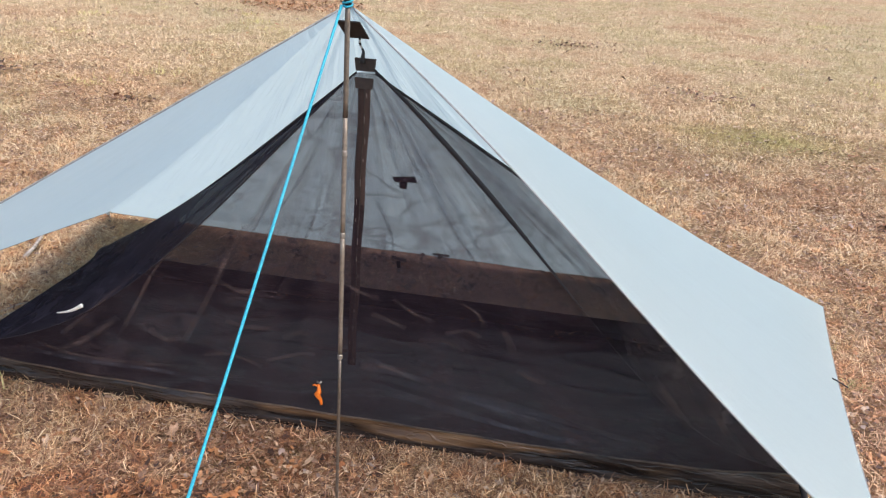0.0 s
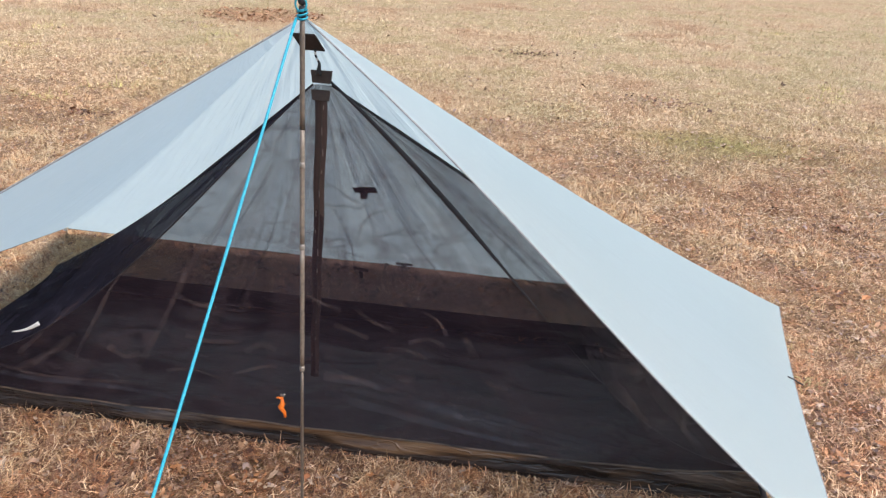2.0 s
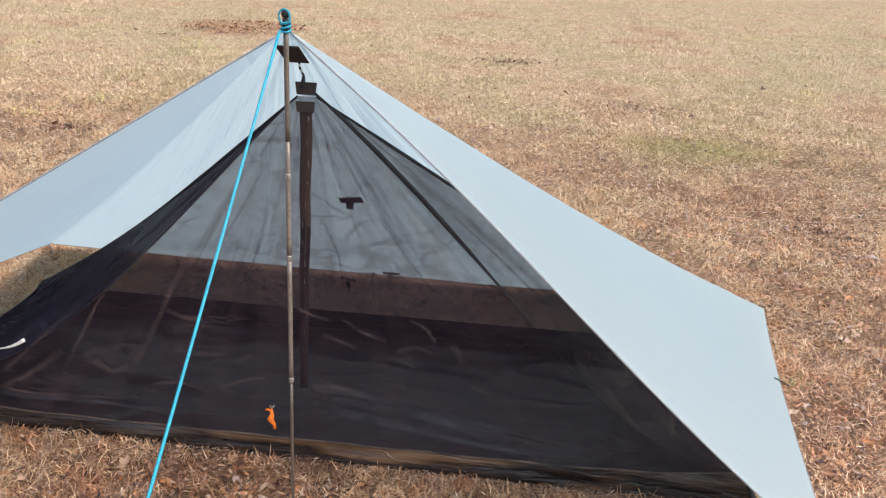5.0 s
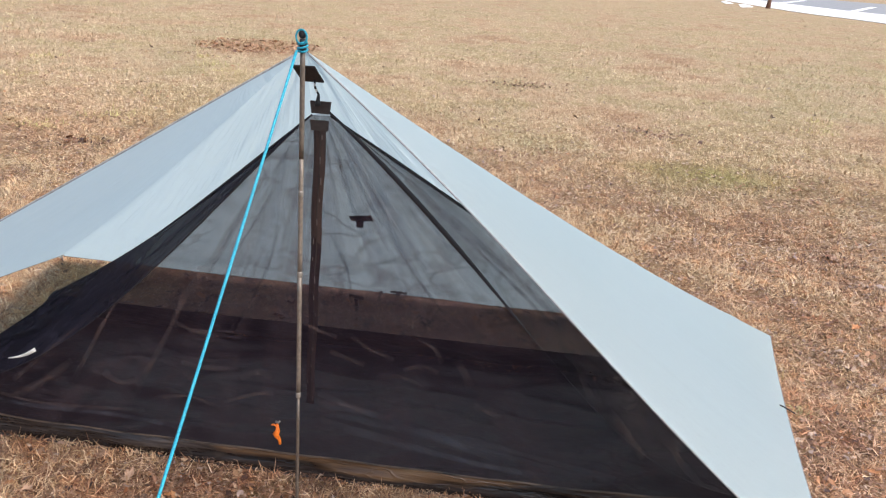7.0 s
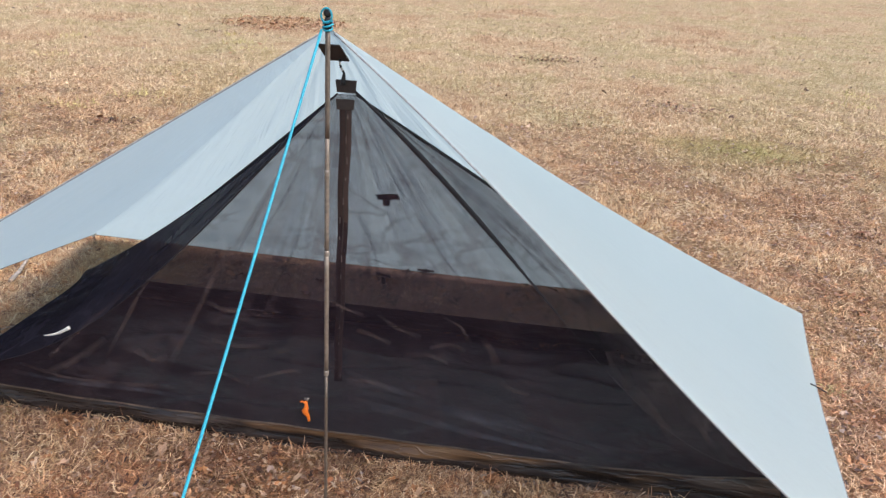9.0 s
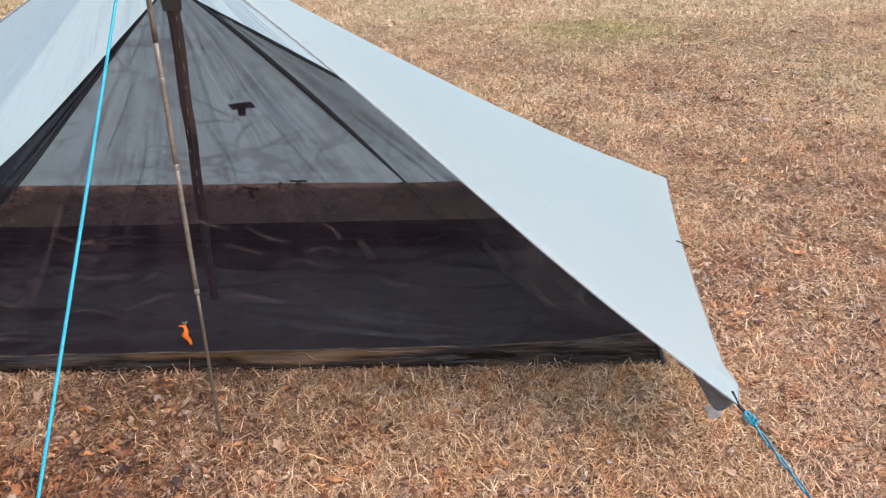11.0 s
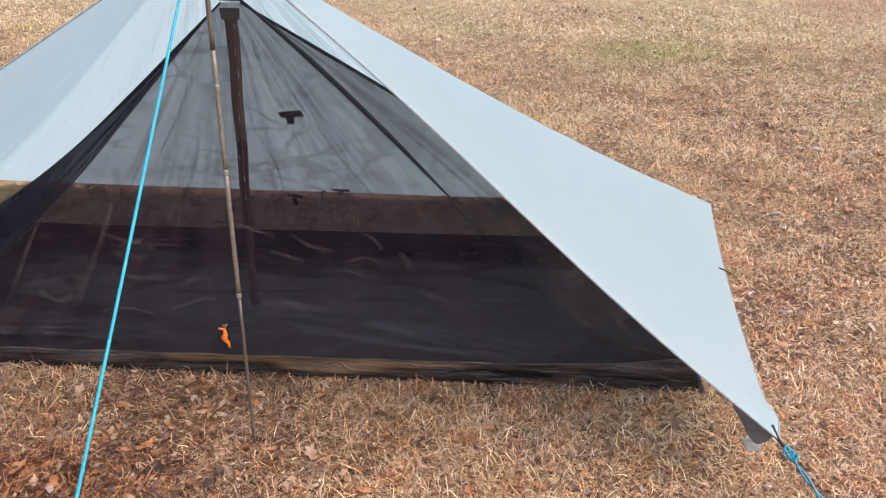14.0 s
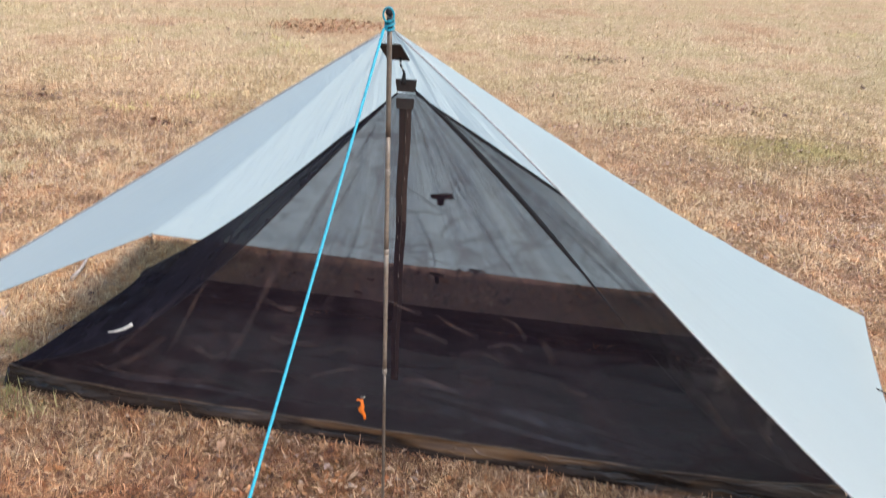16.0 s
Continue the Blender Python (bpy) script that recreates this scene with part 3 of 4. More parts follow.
    return raw_mesh(name, out.reshape(-1, 3), tris, mat or LITTER, label)


GRASS_LABEL = "matted dry straw-coloured grass covering the lawn"
LITTER_LABEL = "small curled brown dead leaves scattered on the lawn"


def wide_near(y):
    return -1.9 - 0.25 * (y + 1), 2.2 + 0.35 * (y + 1)


def wide_far(y):
    return -1.3 - 0.9 * y, 2.4 + 0.62 * y


blades("dry_grass", *scatter(190000, wide_near, -0.95, 1.7), 0.037, 0.0012, 0.32, GRASS_LABEL, NEAR_MAT, True)
blades("dry_grass", *scatter(60000, lambda y: (-1.6 + 0 * y, 1.9 + 0 * y), -0.95, 0.06), 0.046, 0.0010, 0.42, GRASS_LABEL, NEAR_MAT)
blades("dry_grass", *clumped(scatter(190000, wide_near, -0.95, 1.7), 9.0, 21, 0.34, 0.74), 0.040, 0.0010, 0.5, GRASS_LABEL, NEAR_STRAW)
blades("dry_grass", *scatter(26000, lambda y: (0.25 + 0 * y, 1.6 + 0 * y), -0.55, 0.05), 0.040, 0.0011, 0.5, GRASS_LABEL, NEAR_STRAW)
blades("dry_grass", *clumped(scatter(15000, lambda y: (-1.7 + 0 * y, -0.35 + 0.3 * y), -0.6, 0.0), 6.0, 47, 0.28, 0.65), 0.050, 0.0009, 0.5, GRASS_LABEL, STRAW_BLADES)
blades("dry_grass", *scatter(24000, lambda y: (-1.95 - 0.1 * y, -1.12 + 0 * y), 0.02, 1.25), 0.048, 0.0012, 0.5, GRASS_LABEL, STRAW_BLADES)
blades("dry_grass", *scatter(26000, lambda y: (-2.6 + 0 * y, 2.8 + 0 * y), -2.8, -0.8), 0.05, 0.0018, 0.35, GRASS_LABEL, STRAW_BLADES, True)
blades("dry_grass", *clumped(scatter(80000, lambda y: (1.2 + 0 * y, 2.5 + 0.4 * y), -0.9, 2.4), 8.0, 41, 0.30, 0.66), 0.038, 0.0010, 0.5, GRASS_LABEL, STRAW_BLADES, True)
blades("dry_grass", *clumped(scatter(60000, lambda y: (-2.3 - 0.3 * y, -1.1 + 0 * y), -0.6, 2.2), 7.0, 43, 0.28, 0.60), 0.044, 0.0011, 0.5, GRASS_LABEL, STRAW_BLADES, True)
blades("dry_grass", *scatter(120000, wide_far, 1.7, 4.2, 1.1), 0.044, 0.0017, 0.40, GRASS_LABEL, MAT_BLADES, True)
blades("dry_grass", *clumped(scatter(160000, wide_far, 1.7, 4.2, 1.1), 5.0, 23, 0.32, 0.70), 0.046, 0.0016, 0.62, GRASS_LABEL, MID_STRAW, True)
blades("dry_grass", *scatter(130000, wide_far, 4.2, 9.0, 1.2), 0.048, 0.0022, 0.62, GRASS_LABEL, FAR_BLADES, True)
blades("dry_grass", *scatter(90000, wide_far, 9.0, 22.0, 1.3), 0.066, 0.0036, 0.62, GRASS_LABEL, FAR_BLADES, True)
blades("dry_grass", *scatter(18000, wide_far, 22.0, 48.0, 1.2), 0.10, 0.007, 0.36, GRASS_LABEL, FAR_BLADES, True)
for tx, ty, m, tall in ((-1.12, -0.035, 90, 0.09), (-1.27, 0.20, 70, 0.06), (-0.95, -0.10, 40, 0.05), (1.36, 0.85, 60, 0.05), (1.42, 0.62, 40, 0.05), (-1.2, -0.12, 50, 0.05), (-1.02, -0.10, 40, 0.06)):
    blades("grass_tuft", tx + 0.035 * rng.normal(0, 1, m), ty + 0.022 * rng.normal(0, 1, m), tall, 0.0013, 0.9,
           "small yellow-green tuft of live grass", GREEN_BLADES)
for tx, ty in ((-5.19, 6.91), (-3.02, 3.56), (-2.81, 4.09), (-3.67, 7.9), (-3.01, 6.85), (-3.3, 7.3), (3.18, 5.95), (4.04, 11.8), (3.3, 6.5), (-4.6, 5.6)):
    m = 70
    blades("grass_tuft", tx + 0.10 * rng.normal(0, 1, m), ty + 0.09 * rng.normal(0, 1, m), 0.07, 0.0028, 0.8, "small yellow-green tuft of live grass", YELLOW_BLADES, True)
litter("leaf_litter", *clumped(scatter(56000, wide_near, -0.95, 1.7), 9.0, 21, 0.28, 0.74, True), 0.0064, LITTER_LABEL)
litter("leaf_litter", *clumped(scatter(14000, wide_near, -0.95, 0.9), 5.0, 31, 0.36, 0.75), 0.0072, LITTER_LABEL, DAMP)
litter("leaf_litter", *clumped(scatter(16000, wide_near, -0.95, 1.7), 7.0, 53, 0.38, 0.70), 0.0078, LITTER_LABEL, ORANGE_LEAF)
litter("leaf_litter", *clumped(scatter(40000, wide_far, 1.7, 5.5, 1.1), 5.0, 23, 0.30, 0.75, True), 0.0085, LITTER_LABEL)
litter("leaf_litter", *scatter(4500, wide_far, 5.5, 16, 1.3), 0.013, LITTER_LABEL)
for hx, hy, hw, hd, m, size in ((-0.42, -0.55, 0.62, 0.27, 1500, 0.0085), (-0.27, -0.44, 0.30, 0.18, 260, 0.0115), (0.42, -0.58, 0.45, 0.12, 350, 0.009), (0.55, -0.30, 0.6, 0.22, 350, 0.0085), (-0.35, -0.33, 0.75, 0.30, 800, 0.0075)):
    pr, pa = rng.random(m) ** 0.6, rng.random(m) * 2 * np.pi
    litter("leaf_litter", hx + hw * pr * np.cos(pa), hy + hd * pr * np.sin(pa), size, "dark orange-brown dead leaves gathered in a loose heap", DAMP)
for hx, hy, m in ((0.75, -0.33, 90), (1.05, -0.47, 110), (1.32, -0.28, 90), (1.75, 0.62, 150), (1.95, 0.12, 120), (0.30, -0.62, 90), (-0.1, -0.18, 80), (0.52, -0.16, 70), (1.6, -0.35, 100), (2.1, 0.9, 120), (0.9, -0.15, 80), (0.25, -0.12, 70), (1.48, 0.2, 80)):
    pr, pa = np.abs(rng.normal(0, 1, m)), rng.random(m) * 2 * np.pi
    litter("leaf_cluster", hx + 0.065 * pr * np.cos(pa), hy + 0.042 * pr * np.sin(pa), 0.0080, "loose cluster of tan and orange dead leaves", ORANGE_LEAF)
rc = random.Random(31)
for k in range(22):
    hy = rc.uniform(0.9, 4.6)
    hx, m = rc.uniform(1.7, 2.5 + 0.62 * hy), rc.randint(14, 55)
    pr, pa = np.abs(rng.normal(0, 1, m)), rng.random(m) * 2 * np.pi
    litter("leaf_cluster", hx + 0.10 * pr * np.cos(pa), hy + 0.07 * pr * np.sin(pa), 0.0105, "loose cluster of tan and orange dead leaves", ORANGE_LEAF)
for k in range(13):
    cy = 1.6 + 7.0 * rng.random() ** 1.3
    lo, hi = wide_far(np.array([cy]))
    cx = lo[0] + (hi[0] - lo[0]) * rng.random()
    if abs(cx) < 1.7 and cy < 2.0:
        continue
    m = int(90 + 160 * rng.random())
    pr, pa = np.abs(rng.normal(0, 1, m)), rng.random(m) * 2 * np.pi
    litter("leaf_drift", cx + (0.16 + 0.03 * cy) * pr * np.cos(pa), cy + (0.08 + 0.02 * cy) * pr * np.sin(pa), 0.011 + 0.0004 * cy,
           "loose drift of orange-brown dead leaves on the lawn", DAMP if k % 3 == 0 else LITTER)
# leaves added behind the net to stand in for the strip's shade
m = 2600
lx, ly = clumped((rng.uniform(-1.1, 1.1, m), rng.uniform(0.76, 1.32, m)), 7.0, 61, 0.35, 0.65)
litter("leaf_litter", lx, ly, 0.013, "dark reddish dead leaves added to darken the strip behind the net", DAMP)
rr, ra = np.sqrt(rng.random(1500)), rng.random(1500) * 2 * np.pi
litter("leaf_litter", RED_SPOT[0] + 0.9 * rr * np.cos(ra), RED_SPOT[1] + 0.9 * rr * np.sin(ra), 0.020,
       "reddish brown dead leaves drifted into a shallow hollow", ORANGE_LEAF)


# ---- road beyond the lawn ----
def flat_sheet(name, corners, z, mat, label, category):
    bm = bmesh.new()
    slab(bm, [(x, y, z - 0.02) for x, y in corners], (0, 0, 0.02))
    return tagged(part(name, bm, mat, None, smooth=False), label, category, kind="structure")


flat_sheet("road", [(26.0, 30.0), (60, 30.0), (72, 74), (34, 95), (17.0, 140), (9, 140), (14.0, 80.0), (16.0, 66.0), (17.5, 52.0)], 0.015, ASPHALT,
           "grey asphalt parking road past the lawn", "road")
flat_sheet("pavement", [(15.3, 30.0), (27.0, 30.0), (19.8, 48.9), (18.8, 51.6), (18.4, 55.7), (17.8, 60.5), (17.3, 66.2), (15.5, 80.0), (12.5, 80.0), (13.1, 49.1), (13.2, 43.7), (13.6, 40.3), (14.2, 38.1)], 0.03, CONCRETE,
           "pale concrete pavement strip along the road", "pavement")
flat_sheet("pavement", [(10.9, 44.8), (12.0, 46.7), (12.7, 51.0), (12.1, 51.0)], 0.03, CONCRETE, "pale concrete slab at the end of the pavement", "pavement")
flat_sheet("pavement", [(11.2, 50.4), (11.9, 51.5), (12.4, 56.0), (11.8, 55.0)], 0.03, CONCRETE, "pale concrete slab at the end of the pavement", "pavement")


def road_line(a, b, wide):
    a, b = V(*a, 0.016), V(*b, 0.016)
    bm = bmesh.new()
    d = (b - a).normalized()
    strip(bm, [a, b], d.cross(V(0, 0, 1)) * wide, (0, 0, 0.004))
    return tagged(part("road_marking", bm, PAINT, None, smooth=False), "white painted parking line on asphalt", "road marking", "parking lines", "structure")


road_line((18.9, 51.3), (27.4, 70.9), 0.45)
road_line((17.8, 63.0), (25.0, 82.0), 0.45)


def young_tree(x, y):
    tree = thing("tree", (x, y, 0), "bare young tree with a reddish brown trunk beside the road", "tree")
    bm = bmesh.new()
    pts = [V(x + 0.05 * math.sin(k), y, 0.5 * k) for k in range(10)]
    tube(bm, [pts[0] - V(0, 0, 0.05)] + pts[1:], lambda u: 0.115 - 0.08 * u + 0.03 * max(0, 0.1 - u) * 10, 10)
    trunk = part("trunk", bm, BARK, tree)
    r = random.Random(4)
    for k in range(9):
        z = 2.0 + 0.27 * k
        a = k * 2.4
        start = V(x + 0.05 * math.sin(z / 0.5), y, z)
        out = V(math.cos(a), math.sin(a), 0.9)
        limb = [start + out * s + V(0, 0, 0.1 * s * s) + V(r.uniform(-.04, .04), r.uniform(-.04, .04), 0) * (s > 0) for s in (0, 0.4, 0.8, 1.2, 1.5)]
        bm = bmesh.new()
        tube(bm, limb, lambda u: 0.05 * (1 - 0.85 * u), 6)
        part("limb", bm, BARK, trunk)


young_tree(12.75, 46.6)

# ---- the tarp ----
APEX = V(0.058, -0.152, 1.106)
FR, FL = V(1.206, -0.376, 0.168), V(-1.165, -0.458, 0.352)
BR, BL = V(1.486, 1.173, 0.02), V(-1.391, 1.168, 0.04)
front_r = lambda u: APEX.lerp(FR, u) + V(0, 0, 0.013 * math.sin(2 * math.pi * u))
front_l = line_at(APEX, FL, 0.004)
ridge_r = line_at(APEX, BR, 0.032)
ridge_l = line_at(APEX, BL, 0.02)


def panel(edge_a, edge_b, pull, belly, seed, waves=0.004, tug=0.0, nose=0.0):
    """Cloth between two edges that meet at the peak. pull: how far the open side curves in; belly: how far the cloth hangs."""
    a1, b1, mid = edge_a(1), edge_b(1), (edge_a(1) + edge_b(1)) / 2
    inward = (APEX - mid).normalized()
    normal = (a1 - APEX).cross(b1 - APEX).normalized()
    if normal.z < 0:
        normal = -normal

    def at(u, v):
        p = edge_a(u).lerp(edge_b(u), v)
        s = 4 * v * (1 - v)
        p = p + inward * pull * s * u**3 + V(1, 0, 0.2) * nose * u**22 * math.exp(-(((v - 0.045) / 0.035) ** 2))
        fan = noise.noise(V(v * 11 + seed, u * 1.2, seed)) * waves * s * min(1, 3 * u)
        fan += noise.noise(V(v * 31 + seed, u * 1.4, seed)) * waves * 0.5 * s * min(1, 3 * u)
        fan += tug * 0.09 * noise.noise(V(v * 62 + seed, u * 1.1, seed)) * max(0, 1 - 2.2 * v) * min(1, 14 * v) * min(1, 2 * u)
        fan *= (1 - 0.85 * u**5) * min(1, 5 * u * u)
        # ripples that fan out from the pegged corner
        d, turn = math.hypot(1 - u, v), math.atan2(1 - u, v + 1e-6)
        fan += tug * noise.noise(V(turn * 17, d * 0.8, seed)) * min(1, 6 * d) * math.exp(-2.6 * d) * min(1, 6 * v) * min(1, 8 * (1 - u))
        return p + normal * (fan - belly * s * math.sin(math.pi * u))
    return at


tarp = thing("tarp_shelter", (0.065, 0.4, 0), "pale blue-grey silnylon tarp pitched on one pole as a half pyramid", "tarp")
canopy_r = panel(front_r, ridge_r, 0.035, 0.008, 3.1, 0.002, nose=0.014)
canopy_b = panel(ridge_l, ridge_r, -0.014, 0.012, 7.7, 0.020, 0.06)
canopy_l = panel(front_l, ridge_l, 0.03, 0.006, 5.2, 0.007)
bm = bmesh.new()
for side in (canopy_r, canopy_b, canopy_l):
    grid(bm, side, 60, 90)
bmesh.ops.remove_doubles(bm, verts=bm.verts, dist=1e-5)
canopy = part("canopy", bm, TARP, tarp)
for nm, fn in (("front_hem", front_r), ("front_hem", front_l)):
    bm = bmesh.new()
    tube(bm, [fn(0.01 + 0.99 * k / 40) for k in range(41)], 0.0021, 6)
    part(nm, bm, HEM, tarp, "rolled grey hem with stitching")
for nm, fn in (("side_hem", canopy_r), ("side_hem", canopy_l), ("back_hem", canopy_b)):
    bm = bmesh.new()
    tube(bm, [fn(1.0, k / 90) for k in range(91)], 0.0016, 6)
    part(nm, bm, HEM, tarp)


def find_uv(x, z):
    """u and v on the tarp's back wall at that breadth and height."""
    best = min(((canopy_b(i / 60, j / 60), i / 60, j / 60) for i in range(1, 60) for j in range(61)),
               key=lambda q: (q[0].x - x) ** 2 + (q[0].z - z) ** 2)
    return best[1:]


def wall_piece(x0, x1, z0, z1, slant=0.0):
    """Outline of a patch sewn to the tarp's back wall."""
    n = (BL - APEX).cross(BR - APEX).normalized()
    if n.y > 0:
        n = -n
    lift = canopy_b(*find_uv((x0 + x1) / 2, (z0 + z1) / 2))
    def on(x, z):
        y = lift.y - (n.x * (x - lift.x) + n.z * (z - lift.z)) / n.y
        return V(x, y, z) + n * 0.006
    return [on(x0, z1), on(x1 - slant, z1), on(x1, z0), on(x0 + slant, z0)], n * 0.003


bm = bmesh.new()
outline, proud = wall_piece(0.026, 0.080, 1.041, 1.077, 0.007)
slab(bm, outline, proud)
part("reinforcement_patch", bm, PATCH, canopy, "black square patch that carries the net's hanging cord", smooth=False)
for bar, stem in ((((0.013, 0.563), (0.081, 0.573), (0.080, 0.597), (0.012, 0.587)), ((0.030, 0.566), (0.054, 0.570), (0.043, 0.538), (0.022, 0.536))),
                  (((0.020, 0.060), (0.086, 0.060), (0.086, 0.074), (0.020, 0.074)), ((0.042, 0.059), (0.060, 0.059), (0.046, 0.030), (0.030, 0.030)))):
    bm = bmesh.new()
    for quad in (bar, stem):
        x0, z0 = sum(q[0] for q in quad) / 4, sum(q[1] for q in quad) / 4
        centre = canopy_b(*find_uv(x0, z0))
        n = (BL - APEX).cross(BR - APEX).normalized()
        n = -n if n.y > 0 else n
        slab(bm, [V(x, centre.y - (n.x * (x - centre.x) + n.z * (z - centre.z)) / n.y, z) + n * 0.007 for x, z in quad], n * 0.003)
    part("tie_out_patch", bm, PATCH, canopy, "dark T-shaped tie-out reinforcement", smooth=False)

# a short cord loop half way along the open side
bm = bmesh.new()
lp = canopy_r(1.0, 0.54)
tube(bm, [lp + V(-0.022, -0.002, 0.016), lp + V(-0.010, -0.003, 0.012), lp + V(0.004, -0.005, 0.006), lp + V(0.016, -0.010, 0.001), lp + V(0.022, -0.012, 0.0)], 0.0022, 6)
part("tie_loop", bm, CORD_DARK, tarp, "dark cord tie-out loop")

# pale cord knot at the staked back corner
bm = bmesh.new()
tube(bm, [BL + V(0.022, -0.016, 0.010), BL + V(0.006, -0.012, 0.022), BL + V(-0.010, -0.006, 0.012), BL + V(-0.014, 0.002, -0.006), BL + V(0.002, -0.010, -0.004), BL + V(0.012, -0.014, 0.008)], 0.005, 7)
part("corner_tie", bm, LABEL_WHITE, tarp, "pale cord knot at the back corner")

# dark webbing and the drooping corner cloth at the staked front corner
bm = bmesh.new()
tube(bm, [FR + V(-0.004, 0.03, 0.01), FR, FR + V(0.012, -0.016, -0.010)], 0.0038, 6)
part("corner_webbing", bm, CORD_DARK, tarp)
bm = bmesh.new()


def flap_at(u, v):
    top = front_r(0.915 + 0.083 * u)
    drop = 0.058 * math.sin(math.pi * (0.12 + 0.80 * u)) ** 0.7 * v
    return top + V(0.014 * v * (1 - u), 0.045 * v * (1 - 0.5 * v), -0.002 - drop + 0.008 * math.sin(7 * u) * v)


grid(bm, flap_at, 14, 10)
bmesh.ops.solidify(bm, geom=bm.faces[:], thickness=0.0015)
part("corner_flap", bm, FLAP, tarp, "drooping grey underside fold at the corner")

bm = bmesh.new()
tip = front_r(0.965)
slab(bm, [tip + V(-0.012, 0.040, -0.072), tip + V(0.026, 0.036, -0.066), tip + V(0.028, 0.032, -0.094), tip + V(0.004, 0.036, -0.104)], (0.001, -0.002, 0))
part("corner_tab", bm, LABEL_GREY, tarp, "pale grey cloth tab hanging under the corner", smooth=False)

# ---- the pole that holds the peak ----
POLE_FOOT, POLE_TOP = V(0.072, -0.262, 0.0), V(0.067, -0.188, 1.118)
pole = thing("tent_pole", POLE_FOOT, "thin bronze jointed tent pole standing before the net door", "pole")


def on_pole(z):
    return POLE_FOOT.lerp(POLE_TOP, z / POLE_TOP.z)


for z0, z1, r, mat, nm in ((-0.03, 0.385, 0.0036, POLE_DARK, "lower_section"), (0.385, 0.66, 0.0048, POLE_PALE, "middle_section"),
                           (0.66, 0.90, 0.0048, POLE_PALE, "middle_section"), (0.90, 1.118, 0.0050, POLE_DARK, "upper_section")):
    bm = bmesh.new()
    tube(bm, [on_pole(z0 + (z1 - z0) * k / 6) for k in range(7)], r, 12)
    part(nm, bm, mat, pole)
for z in (0.385, 0.66, 0.83):
    bm = bmesh.new()
    tube(bm, [on_pole(z - 0.006), on_pole(z - 0.004), on_pole(z + 0.004), on_pole(z + 0.006)], lambda u: 0.0057 if 0.2 < u < 0.8 else 0.005, 12)
    part("ferrule", bm, POLE_RING, pole)
bm = bmesh.new()
bmesh.ops.create_uvsphere(bm, u_segments=14, v_segments=9, radius=0.0082, matrix=Matrix.Translation(POLE_TOP + V(0, 0, 0.020)))
tube(bm, [POLE_TOP - V(0, 0, 0.012), POLE_TOP + V(0, 0, 0.012)], 0.0062, 10)
part("tip", bm, RUBBER, pole, "black rubber tip")

# ---- blue guy line from the peak to a stake in front ----
guy = thing("guy_line", (0.008, -1.295, 0), "bright blue reflective guy line from the pole top to the ground", "rope")
knot_at = POLE_TOP + V(-0.0085, -0.012, -0.010)
end = V(0.0035, -1.295, 0.01)
bm = bmesh.new()
tube(bm, [knot_at.lerp(end, k / 30) - V(0, 0, 0.006 * math.sin(math.pi * k / 30)) for k in range(31)], 0.0027, 8)
part("line", bm, CORD_BLUE, guy)
for k, (dz, r) in enumerate(((-0.009, 0.0085), (-0.003, 0.0092), (0.003, 0.0088))):
    bm = bmesh.new()
    ring = [POLE_TOP + V(r * math.cos(a), r * math.sin(a), dz + 0.003 * math.sin(a + k)) for a in [2 * math.pi * q / 16 for q in range(17)]]
    tube(bm, ring, 0.0021, 6, cap=False)
    part("wrap", bm, CORD_BLUE, guy)
bm = bmesh.new()
ring = [POLE_TOP + V(0.0105 * math.sin(a), -0.008, 0.016 - 0.0135 * math.cos(a)) for a in [2 * math.pi * q / 20 for q in range(21)]]
tube(bm, ring, 0.0019, 6, cap=False)
part("loop", bm, CORD_BLUE, guy)


def stake(x, y, lean):
    s = thing("tent_stake", (x, y, 0), "thin metal tent stake pushed into the grass", "stake", "tent stakes")
    bm = bmesh.new()
    tube(bm, [V(x, y, -0.08), V(x, y, 0.0) + Vector(lean) * 0.2, V(x, y, 0.03) + Vector(lean), V(x, y, 0.038) + Vector(lean) * 2], 0.003, 8)
    part("shaft", bm, STAKE, s)


stake(0.0035, -1.31, (0, -0.01, 0))
stake(-1.388, 1.168, (-0.005, 0.006, 0))

# ---- corner guy line with doubled cord and knot ----
corner = thing("corner_guy_line", (1.345, -0.575, 0), "doubled blue cord tying the tarp corner down to the grass", "rope")
k0, k1 = FR + V(0.012, -0.018, -0.010), V(1.362, -0.572, 0.004)
for side in (-1, 1):
    bm = bmesh.new()
    pts = []
    for k in range(25):
        u = k / 24
        a = u * 16 + (0 if side > 0 else math.pi)
        pts.append(k0.lerp(k1, u) + V(0.003 * math.cos(a), 0.002 * math.cos(a), 0.003 * math.sin(a)))
    tube(bm, pts, 0.0021, 6)
    part("strand", bm, CORD_FLECK if side > 0 else CORD_TEAL, corner)
for k in range(3):
    bm = bmesh.new()
    c = k0 + (k1 - k0).normalized() * (0.003 + 0.009 * k)
    ring = [c + V(0.0055 * math.cos(a) + 0.002 * k, 0.004 * math.sin(a), 0.0065 * math.sin(a + 0.8 * k)) for a in [2 * math.pi * q / 14 for q in range(15)]]
    tube(bm, ring, 0.0027, 6, cap=False)
    part("knot", bm, CORD_BLUE, corner)
stake(1.367, -0.579, (0.01, -0.012, 0))

# ---- the net inner tent ----
net = thing("net_tent", (0, 0.3, 0), "black mesh inner tent with a dark bathtub floor under the tarp", "tent")
TOP = V(0.074, -0.087, 0.966)
N_FL, N_FR, N_BL, N_BR = V(-1.125, 0.0, 0.095), V(1.115, -0.015, 0.113), V(-1.09, 0.65, 0.12), V(1.07, 0.66, 0.12)
